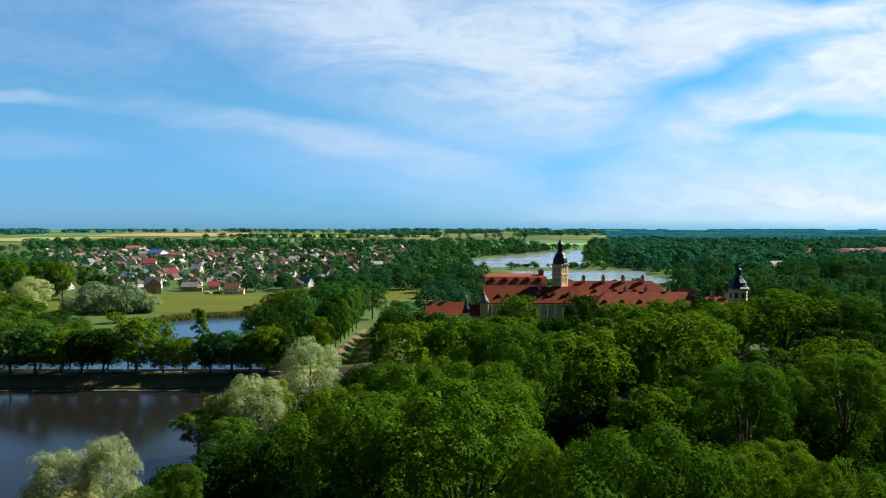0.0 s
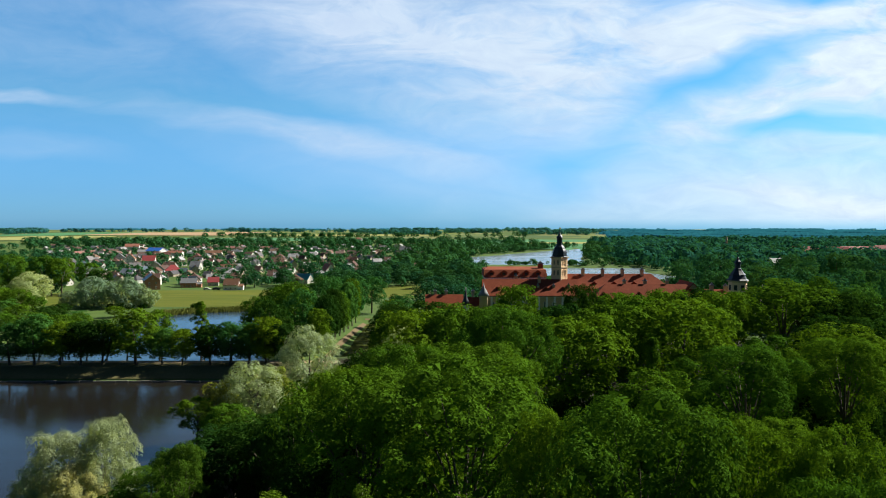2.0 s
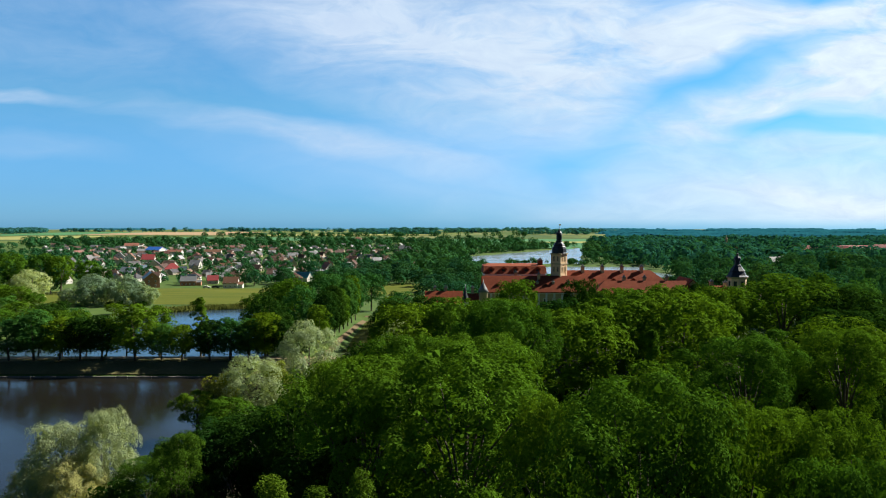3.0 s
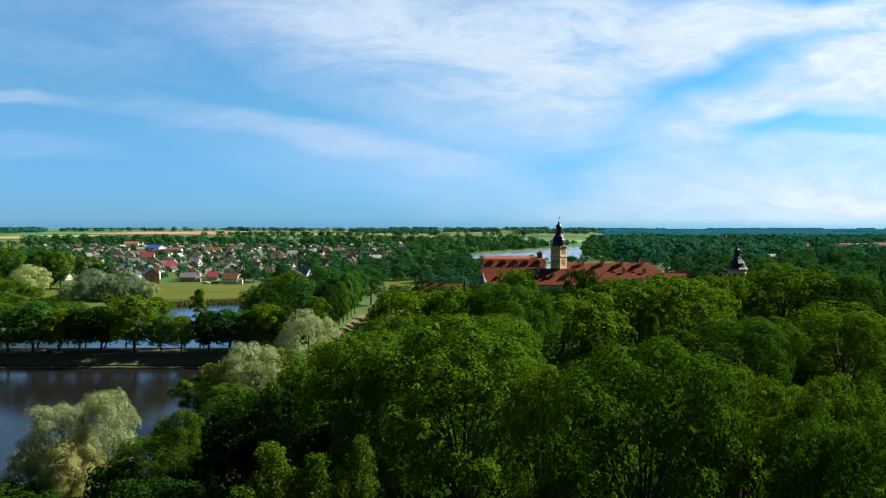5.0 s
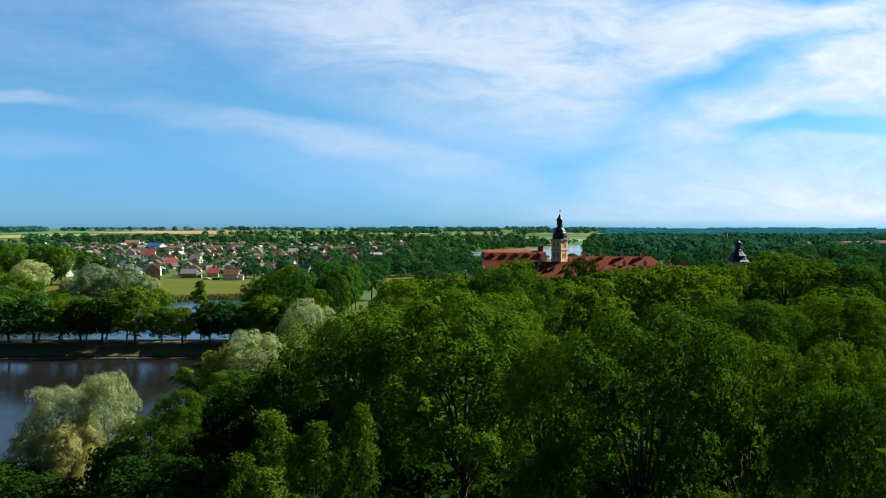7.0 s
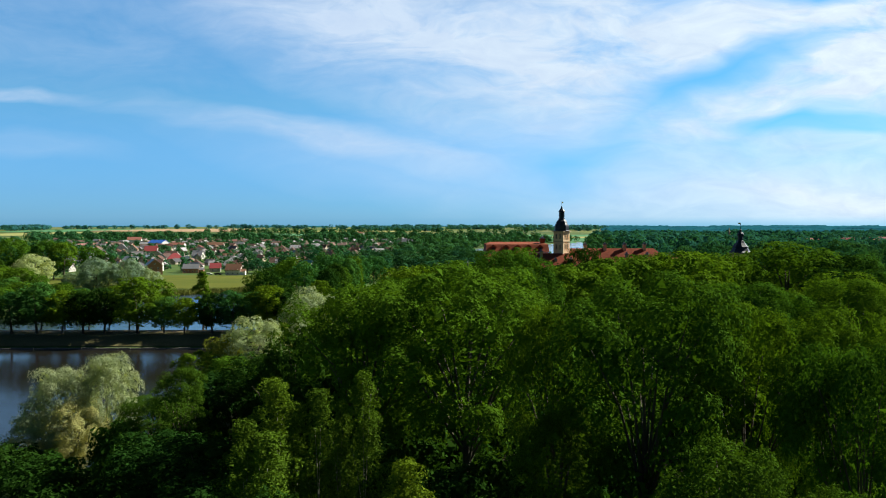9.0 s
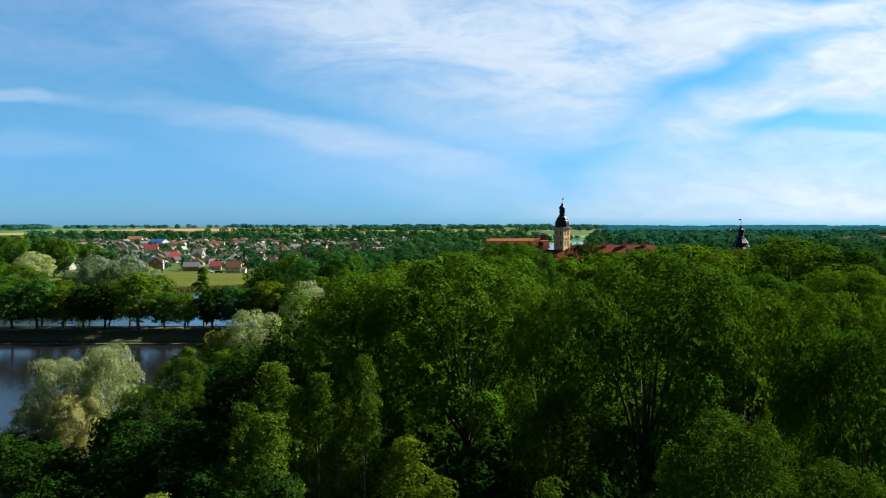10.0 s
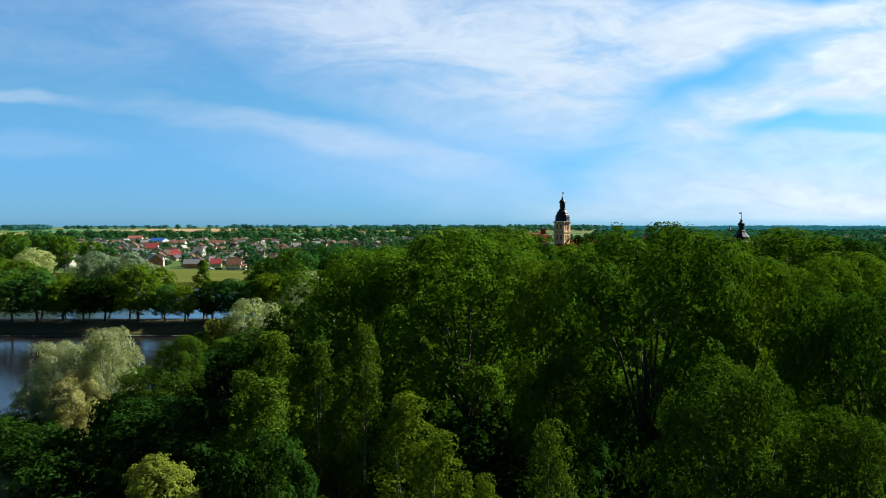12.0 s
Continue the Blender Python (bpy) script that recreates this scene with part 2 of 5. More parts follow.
SAND = plain("sandy_path", (0.24, 0.18, 0.10), (0.36, 0.28, 0.17), 0.3, 0.95, fine=10, world_space=True)
EARTH = plain("trodden_earth", (0.12, 0.09, 0.05), (0.20, 0.15, 0.085), 0.3, 0.95, fine=10, world_space=True, specular=0.1)
STONE = plain("bank_stone", (0.11, 0.11, 0.10), (0.22, 0.21, 0.19), 0.8, 0.85, world_space=True)
BANK = plain("bank_grass", (0.085, 0.095, 0.034), (0.20, 0.17, 0.08), 0.15, 0.95, fine=12, world_space=True, specular=0.1)
ASPHALT = plain("asphalt", (0.045, 0.045, 0.045), (0.08, 0.08, 0.08), 0.3, 0.9, world_space=True)


def water_build(deep, calm=0.05, ripples=0.12, height=0.10):
    def build(n):
        v = place_in_world(n)
        ripple = n.noise(n.place(v, scale=(0.6, 1.6, 1)), 0.9, 3)
        breeze = n.noise(n.place(v, scale=(0.5, 1.0, 1)), 0.03, 3)
        rough = n.math("ADD", n.math("MULTIPLY", n.ramp(breeze, [(0.45, (0, 0, 0)), (0.65, (1, 1, 1))]), 0.10), calm)
        p = n.add("ShaderNodeBsdfPrincipled")
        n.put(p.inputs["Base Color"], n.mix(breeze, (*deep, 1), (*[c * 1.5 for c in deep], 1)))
        n.put(p.inputs["Roughness"], rough)
        p.inputs["IOR"].default_value = 1.33
        b = n.add("ShaderNodeBump")
        b.inputs["Strength"].default_value, b.inputs["Distance"].default_value = ripples, height
        n.put(b.inputs["Height"], ripple)
        n.put(p.inputs["Normal"], b.outputs[0])
        return p.outputs[0]
    return build


WATER = material("pond_water", water_build((0.011, 0.010, 0.008), 0.11, 0.22))
# the lake's base colour is paled in place of brighter sky reflection
WATER_SKY_GLARE = material("lake_water", water_build((0.17, 0.215, 0.25), 0.14, 0.5, 0.2))
DUCKWEED = plain("duckweed", (0.036, 0.048, 0.007), (0.072, 0.084, 0.014), 0.2, 0.9, world_space=True, specular=0.05)
WATER_BACK = material("back_pond_water", water_build((0.020, 0.035, 0.050), 0.10, 0.3))


def roof_build(stops):
    """Tiled roof: courses in relief, a tint of its own for each roof."""
    def build(n):
        v = here(n)
        w = n.add("ShaderNodeTexWave")
        w.bands_direction = "Z"
        n.put(w.inputs["Vector"], v)
        w.inputs["Scale"].default_value, w.inputs["Distortion"].default_value = 1.1, 0.6
        a, b = n.noise(v, 0.25, 4), n.noise(v, 2.5, 4)
        col = n.ramp(n.add("ShaderNodeObjectInfo").outputs["Random"], stops, "CONSTANT")
        run = n.noise(n.place(v, scale=(1.2, 1.2, 0.15)), 0.9, 4)
        dirt = n.math("MULTIPLY", n.math("ADD", n.math("ADD", a, run), n.math("MULTIPLY", b, 0.6)), 0.5, True)
        col = n.mix(dirt, col, n.mix(1.0, col, (0.42, 0.36, 0.36, 1), "MULTIPLY"))
        return principled(n, col, 0.85, bump=w.outputs["Fac"], strength=0.5, distance=0.08, specular=0.12)
    return build


ROOF_CASTLE = material("castle_tiles", roof_build([(0.0, (0.33, 0.085, 0.040)), (0.5, (0.37, 0.098, 0.046))]))
ROOF_PALACE = material("palace_tiles", roof_build([(0.0, (0.42, 0.125, 0.065)), (0.5, (0.40, 0.12, 0.06))]))
ROOF_TOWN = material("town_roof", roof_build([
    (0.0, (0.20, 0.125, 0.10)), (0.16, (0.15, 0.155, 0.17)), (0.30, (0.27, 0.14, 0.12)), (0.38, (0.34, 0.34, 0.35)),
    (0.54, (0.17, 0.115, 0.10)), (0.62, (0.56, 0.58, 0.60)), (0.76, (0.30, 0.21, 0.16)), (0.88, (0.13, 0.19, 0.24)), (0.95, (0.24, 0.24, 0.25))]))
ROOF_RED = plain("red_roof", (0.28, 0.055, 0.06), (0.38, 0.09, 0.09), 0.4, 0.6, specular=0.1)
ROOF_ORANGE = plain("orange_roof", (0.26, 0.11, 0.08), (0.34, 0.16, 0.115), 0.4, 0.7, specular=0.1)
ROOF_BLUE = plain("blue_roof", (0.03, 0.14, 0.55), (0.05, 0.20, 0.68), 0.4, 0.5)
ROOF_TEAL = plain("teal_roof", (0.02, 0.22, 0.24), (0.04, 0.30, 0.30), 0.4, 0.5)
ROOF_BROWN = plain("brown_roof", (0.17, 0.09, 0.06), (0.26, 0.14, 0.09), 0.4, 0.7, specular=0.1)
ROOF_METAL = plain("metal_roof", (0.30, 0.34, 0.38), (0.44, 0.48, 0.52), 0.6, 0.5, 0.2)
ROOF_SLATE = plain("slate_roof", (0.13, 0.14, 0.15), (0.22, 0.23, 0.24), 0.6, 0.6)


def wall_town_build(n):
    v = here(n)
    a, b = n.noise(v, 0.3, 4), n.noise(v, 3.0, 4)
    col = n.ramp(n.add("ShaderNodeObjectInfo").outputs["Random"], [
        (0.0, (0.60, 0.57, 0.53)), (0.25, (0.44, 0.36, 0.27)), (0.5, (0.50, 0.42, 0.34)), (0.66, (0.62, 0.60, 0.59)),
        (0.8, (0.64, 0.62, 0.58)), (0.92, (0.48, 0.37, 0.24))], "CONSTANT")
    col = n.mix(n.math("MULTIPLY", a, 0.35), col, (0.25, 0.22, 0.18, 1))
    return principled(n, col, 0.9, bump=b, strength=0.2)


WALL_TOWN = material("town_wall", wall_town_build)


def island_build(stops):
    """A tone of its own for each joined piece, with stains."""
    def build(n):
        col = n.ramp(n.add("ShaderNodeNewGeometry").outputs["Random Per Island"], stops, "CONSTANT")
        a = n.noise(place_in_world(n), 0.4, 4)
        return principled(n, n.mix(n.math("MULTIPLY", a, 0.4), col, (0.16, 0.13, 0.11, 1)), 0.9, specular=0.1)
    return build


WALL_FAR = material("far_wall", island_build([(0.0, (0.60, 0.57, 0.53)), (0.3, (0.44, 0.36, 0.27)), (0.5, (0.62, 0.60, 0.58)), (0.8, (0.50, 0.42, 0.34))]))
ROOF_FAR = material("far_roof", island_build([(0.0, (0.20, 0.125, 0.10)), (0.2, (0.15, 0.155, 0.17)), (0.4, (0.28, 0.13, 0.11)), (0.55, (0.36, 0.37, 0.38)), (0.75, (0.18, 0.12, 0.105))]))
PLASTER = plain("castle_plaster", (0.40, 0.31, 0.18), (0.52, 0.42, 0.26), 0.18, 0.9, fine=9)
PLASTER_TOWER = plain("tower_plaster", (0.70, 0.49, 0.28), (0.82, 0.61, 0.38), 0.3, 0.9, fine=9)
WHITE = plain("white_trim", (0.68, 0.66, 0.62), (0.80, 0.78, 0.74), 0.4, 0.8)
BRICK = plain("brick_wall", (0.33, 0.15, 0.09), (0.45, 0.24, 0.15), 0.5, 0.9)
PINK = plain("pink_render", (0.27, 0.17, 0.16), (0.34, 0.23, 0.21), 0.5, 0.9, specular=0.1)
GLASS = plain("window_glass", (0.02, 0.025, 0.03), (0.05, 0.06, 0.07), 0.3, 0.12, bump=0.02)
DARK_COPPER = plain("dark_sheet_metal", (0.014, 0.018, 0.026), (0.040, 0.048, 0.060), 0.5, 0.5, 0.4)
GILT = plain("gilt_metal", (0.30, 0.22, 0.09), (0.5, 0.38, 0.15), 1.0, 0.35, 0.9)


# ---------------------------------------------------------------- meshes
class Shape:
    """Vertices and faces gathered from simple solids, for one mesh."""

    def __init__(self):
        self.v, self.f = [], []

    def face_set(self, verts, faces):
        k = len(self.v)
        self.v += [tuple(p) for p in verts]
        self.f += [tuple(k + i for i in f) for f in faces]
        return self

    def box(self, x0, y0, z0, x1, y1, z1):
        return self.face_set([(x, y, z) for z in (z0, z1) for y in (y0, y1) for x in (x0, x1)],
                             [(0, 2, 3, 1), (4, 5, 7, 6), (0, 1, 5, 4), (2, 6, 7, 3), (0, 4, 6, 2), (1, 3, 7, 5)])

    def lathe(self, profile, sides=8, turn=0.0, x=0.0, y=0.0):
        """Rings of (radius, height), closed at both ends."""
        k, pts = len(self.v), []
        for r, z in profile:
            for i in range(sides):
                a = turn + 2 * math.pi * i / sides
                pts.append((x + r * math.cos(a), y + r * math.sin(a), z))
        faces = []
        for j in range(len(profile) - 1):
            for i in range(sides):
                i2 = (i + 1) % sides
                faces.append((j * sides + i, j * sides + i2, (j + 1) * sides + i2, (j + 1) * sides + i))
        faces.append(tuple(range(sides - 1, -1, -1)))
        faces.append(tuple((len(profile) - 1) * sides + i for i in range(sides)))
        return self.face_set(pts, faces)

    def tube(self, path, sides=6):
        """A tapered limb along (point, radius) pairs."""
        pts, faces = [], []
        for i, (p, r) in enumerate(path):
            a = Vector(path[min(i + 1, len(path) - 1)][0]) - Vector(path[max(i - 1, 0)][0])
            u = a.normalized().orthogonal().normalized()
            w = a.normalized().cross(u)
            for k in range(sides):
                ang = 2 * math.pi * k / sides
                pts.append(tuple(Vector(p) + u * (r * math.cos(ang)) + w * (r * math.sin(ang))))
        for i in range(len(path) - 1):
            for k in range(sides):
                k2 = (k + 1) % sides
                faces.append((i * sides + k, i * sides + k2, (i + 1) * sides + k2, (i + 1) * sides + k))
        faces.append(tuple((len(path) - 1) * sides + k for k in range(sides)))
        return self.face_set(pts, faces)

    def gable(self, x0, y0, z0, x1, y1, z1, ridge):
        """A house body: box up to z1 with gables in its x ends up to the ridge."""
        ym = (y0 + y1) / 2
        v = [(x, y, z) for x in (x0, x1) for (y, z) in ((y0, z0), (y1, z0), (y1, z1), (ym, ridge), (y0, z1))]
        return self.face_set(v, [(4, 3, 2, 1, 0), (5, 6, 7, 8, 9), (0, 5, 9, 4), (1, 2, 7, 6), (4, 9, 8, 3), (2, 3, 8, 7), (0, 1, 6, 5)])

    def roof_slabs(self, x0, y0, x1, y1, eave, ridge, over=0.5, thick=0.25):
        """Two sloping slabs over a gabled body that runs along x."""
        ym, drop = (y0 + y1) / 2, (ridge - eave) * over / ((y1 - y0) / 2)
        for s, ye in ((1, y0 - over), (-1, y1 + over)):
            v = []
            for x in (x0 - over, x1 + over):
                v += [(x, ye, eave - drop), (x, ym, ridge), (x, ym, ridge + thick), (x, ye, eave - drop + thick)]
            self.face_set(v, [(0, 1, 2, 3), (7, 6, 5, 4), (3, 2, 6, 7), (4, 5, 1, 0), (0, 3, 7, 4), (1, 5, 6, 2)])
        return self

    def hip(self, x0, y0, x1, y1, eave, ridge, left=True, right=True, over=0.5):
        """A hipped roof along x; an end that is not hipped is a gable."""
        x0, y0, x1, y1 = x0 - over, y0 - over, x1 + over, y1 + over
        ym, run = (y0 + y1) / 2, (y1 - y0) / 2
        rx0, rx1 = (x0 + run * 0.9 if left else x0), (x1 - run * 0.9 if right else x1)
        e2 = eave - 0.25
        v = [(x0, y0, eave), (x1, y0, eave), (x1, y1, eave), (x0, y1, eave), (rx0, ym, ridge), (rx1, ym, ridge),
             (x0, y0, e2), (x1, y0, e2), (x1, y1, e2), (x0, y1, e2)]
        return self.face_set(v, [(0, 1, 5, 4), (2, 3, 4, 5), (3, 0, 4), (1, 2, 5),
                                 (6, 7, 1, 0), (7, 8, 2, 1), (8, 9, 3, 2), (9, 6, 0, 3), (9, 8, 7, 6)])

    def mesh(self, name, mat, smooth=False):
        me = bpy.data.meshes.new(name)
        me.from_pydata(self.v, [], self.f)
        me.materials.append(mat)
        if smooth:
            me.shade_smooth()
        me.update()
        return me


def part(name, shape, mat, parent, label="", smooth=False):
    ob = new(name, shape.mesh(name, mat, smooth))
    ob.parent = parent
    return tagged(ob, label)


def thing(name, label, category, group="", m=None):
    ob = new(name)
    ob.empty_display_size = 0.5
    if m is not None:
        ob.matrix_basis = m
    return tagged(ob, label, category, group)


def leaves_mesh(name, corners, mat):
    """A mesh of loose triangles from an array of shape (n, 3, 3)."""
    n = len(corners)
    me = bpy.data.meshes.new(name)
    me.vertices.add(3 * n)
    me.vertices.foreach_set("co", corners.astype(np.float32).ravel())
    me.loops.add(3 * n)
    me.loops.foreach_set("vertex_index", np.arange(3 * n, dtype=np.int32))
    me.polygons.add(n)
    me.polygons.foreach_set("loop_start", np.arange(0, 3 * n, 3, dtype=np.int32))
    me.materials.append(mat)
    me.update(calc_edges=True)
    return me


# ---------------------------------------------------------------- the lie of the land
def smooth(a, b, x):
    k = np.clip((x - a) / (b - a), 0, 1)
    return k * k * (3 - 2 * k)


def wave(x, y, s):
    return np.sin(x / s + 1.3) * np.cos(y / (s * 0.83) + 0.4) + 0.5 * np.sin((x + y) / (s * 0.41))


def pond_depth(x, y):
    """How far inside a water a place lies, in metres; negative on land."""
    bend = 2.2 * wave(x, y, 17)
    shore = np.interp(y, [70, 85, 98, 110, 125, 138, 160, 188], [-62, -55, -42, -38, -43, -46, -42, -30])
    near = np.minimum(np.minimum(188 - y, shore - x + bend * 0.6), y - 62 + bend)
    far_shore = np.interp(x, [-400, -200, -150, -134, -122, -83, -50], [238, 236, 240, 262, 326, 345, 348])
    right = np.interp(y, [210, 230, 300, 345], [-46, -58, -72, -80])
    second = np.minimum(np.minimum(y - 213, far_shore - y + bend), right - x + bend)
    lake = np.minimum(y - 732, np.minimum(0.5 * (918 + (x - 36) * 1.85 - y), np.minimum(1.2 * (x - 30), 0.185 * y - x))) + 2.5 * wave(x, y, 60)
    lower = np.minimum(np.minimum(y - 535 + bend, 690 - y + bend), np.minimum(x - 60, 175 - x + 6 * wave(x, y, 40)))
    canal = np.minimum(np.minimum(x + 29.6, -22.4 - x), np.minimum(y - 219, 300 - y)) + 0.25 * bend
    return np.maximum(np.maximum(np.maximum(near, second), np.maximum(lake, lower)), canal)


def land(x, y):
    """Height of the ground, water level being 0."""
    x, y = np.asarray(x, float), np.asarray(y, float)
    z = 1.3 + 0.35 * wave(x, y, 33)
    z = z + 2.6 * smooth(-40, -5, x) * smooth(330, 250, y)                       # the park
    z = z + 3.2 * smooth(0, 25, x) * smooth(150, 210, y) * smooth(360, 290, y) * smooth(160, 120, x)   # castle mound
    z = z + 8.5 * smooth(1500, 4700, y) + 1.6 * wave(x, y, 420) * smooth(1500, 2400, y)
    d = pond_depth(x, y)
    dam = (x < -26) & (y > 186) & (y < 215)
    z = np.where(dam, np.minimum(2.3, 0.2 + np.minimum((y - 186.5) * 0.42, (214.5 - y) * 0.6)), z)
    return np.where(d > -6, np.minimum(z, np.maximum(-0.32 * d - 0.05, -2.5)), z)


def ground_sheet():
    rows = [-420.0]
    while rows[-1] < 4960:
        y = rows[-1]
        rows.append(y + (14 if y < 0 else 3.2 if y < 360 else 3.2 + (y - 360) * 0.022))
    ys = np.array(rows)
    k = np.linspace(-1, 1, 281)
    half = 270 + 1.0 * np.maximum(ys, 0)
    X, Y = k[None, :] * half[:, None], np.repeat(ys[:, None], len(k), 1)
    Z = land(X, Y)
    nr, nc = X.shape
    idx = np.arange(nr * nc).reshape(nr, nc)
    f = np.stack([idx[:-1, :-1], idx[:-1, 1:], idx[1:, 1:], idx[1:, :-1]], -1).reshape(-1, 4)
    me = bpy.data.meshes.new("ground")
    me.from_pydata(np.stack([X, Y, Z], -1).reshape(-1, 3).tolist(), [], f.tolist())
    me.materials.append(GROUND)
    me.shade_smooth()
    return tagged(new("ground", me), "grassy open ground with gardens and far fields", "ground", kind="structure")


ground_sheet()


def sheet(name, x0, y0, x1, y1, mat, label, category, lift=None, z=0.0, nx=40, ny=12, skew=0.0):
    """A flat sheet, or one that lies a little over the ground."""
    xs, ys = np.linspace(0, 1, nx + 1), np.linspace(0, 1, ny + 1)
    v = []
    for b in ys:
        for a in xs:
            x, y = x0 + (x1 - x0) * a, y0 + (y1 - y0) * b + skew * a
            v.append((x, y, float(land(x, y)) + lift if lift is not None else z))
    f = [(j * (nx + 1) + i, j * (nx + 1) + i + 1, (j + 1) * (nx + 1) + i + 1, (j + 1) * (nx + 1) + i) for j in range(ny) for i in range(nx)]
    return tagged(new(name, Shape().face_set(v, f).mesh(name, mat, True)), label, category, kind="structure")


sheet("pond_water", -420, 40, -20, 189.5, WATER, "dark brown still pond reflecting trees and sky", "pond", nx=1, ny=1)
sheet("back_pond_water", -420, 211, -40, 356, WATER_BACK, "pale sky-reflecting pond behind the dam", "pond", nx=1, ny=1)
sheet("lake_water", 10, 528, 300, 1300, WATER_SKY_GLARE, "broad lake behind the castle, sky glare in its pale colour", "lake", nx=1, ny=1)
sheet("canal_water", -31, 216, -20, 303, DUCKWEED, "narrow duckweed-covered olive green canal beside the park path", "canal", nx=1, ny=1)
sheet("meadow", -215, 352, -78, 436, MEADOW, "sunlit yellow-green mown meadow by the pond", "meadow", lift=0.12, nx=46, ny=28)
sheet("clearing", -62, 392, -12, 470, MEADOW, "sunlit grass clearing among trees", "meadow", lift=0.12, nx=20, ny=20)
sheet("dam_path", -240, 199.5, -28, 203.5, SAND, "pale sandy path along the tree-lined dam", "path", lift=0.24, nx=60, ny=4)
sheet("dam_slope", -240, 189.2, -30, 198.9, BANK, "shaded grassy slope of the dam", "bank", lift=0.22, nx=60, ny=6)
sheet("grain_field", -1330, 1900, -1020, 2450, FIELD_YELLOW, "ripe yellow grain field", "field", lift=1.0)
sheet("tilled_field", -1250, 2600, -760, 3250, FIELD_BROWN, "bare reddish brown tilled field", "field", lift=1.0)
sheet("crop_field", -1560, 2500, -1256, 3250, FIELD_GREEN, "green crop field on the far slope", "field", lift=1.0)
sheet("far_crop_field", -900, 1750, -180, 2150, FIELD_GREEN, "bluish green crop field beyond the town", "field", lift=1.0)
sheet("straw_field", -590, 2450, -40, 2750, FIELD_YELLOW, "pale straw field beyond the town", "field", lift=1.0)
sheet("lake_meadow", 20, 1180, 420, 1900, FIELD_GREEN, "green meadows beyond the lake", "field", lift=0.8)
sheet("straw_strip", 150, 1500, 500, 1640, FIELD_YELLOW, "pale mown strip beyond the lake", "field", lift=1.4)


def path_strip(name, points, width, mat, label):
    """A path laid over the ground along a line of points."""
    v, f = [], []
    for i, (x, y) in enumerate(points):
        a, b = points[max(i - 1, 0)], points[min(i + 1, len(points) - 1)]
        d = Vector((b[0] - a[0], b[1] - a[1], 0)).normalized()
        n = Vector((-d.y, d.x, 0)) * width / 2
        for s in (-1, 0, 1):
            px, py = x + s * n.x, y + s * n.y
            v.append((px, py, float(land(px, py)) + 0.12))
    for i in range(len(points) - 1):
        for s in (0, 1):
            k = i * 3 + s
            f.append((k, k + 1, k + 4, k + 3))
    return tagged(new(name, Shape().face_set(v, f).mesh(name, mat, True)), label, "path", kind="structure")


path_strip("park_path", [(-33.0 + 3.0 * (k / 24) ** 2, 204 + 4.2 * k) for k in range(25)], 1.9, EARTH, "straight pale sandy path leading to the castle park")
# stone edging of the dam at the water
edging = tagged(new("dam_edging", Shape().box(-240, 187.75, -0.7, -30, 188.05, 0.12).mesh("dam_edging", STONE)), "low grey stone edging along the dam", "edging", kind="structure")
block_mesh = Shape().face_set([(0.02, 0, -0.6), (2.96, 0, -0.6), (2.96, 0.55, -0.6), (0.02, 0.55, -0.6), (0.06, 0.04, 0.3), (2.92, 0.04, 0.3), (2.92, 0.5, 0.3), (0.06, 0.5, 0.3)],
                              [(3, 2, 1, 0), (4, 5, 6, 7), (0, 1, 5, 4), (1, 2, 6, 5), (2, 3, 7, 6), (3, 0, 4, 7)]).mesh("edging_stone", STONE)
for k in range(70):
    stone = new("edging_stone", block_mesh)
    stone.parent = edging
    stone.location = (-240 + 3 * k, 187.45 + 0.08 * math.sin(k * 1.9), 0.05 * math.sin(k * 2.3))


# ---------------------------------------------------------------- trees
def unit(v):
    return v / np.maximum(np.linalg.norm(v, axis=-1, keepdims=True), 1e-6)


def leaf_blades(rng, centre, normal, length, width, droop=0.0):
    """Pointed leaf sprays at the given centres."""
    n = len(centre)
    side = unit(np.cross(normal, rng.normal(size=(n, 3))))
    along = unit(np.cross(normal, side))
    if droop:
        along = unit(along * (1 - droop) + np.array([0, 0, -1.0]) * droop)
        side = unit(np.cross(along, normal + 0.01))
    L = (length * rng.uniform(0.65, 1.35, n))[:, None]
    W = (width * rng.uniform(0.65, 1.35, n))[:, None]
    return np.stack([centre - along * L / 2 + side * W / 2, centre + along * L / 2, centre - along * L / 2 - side * W / 2], 1)


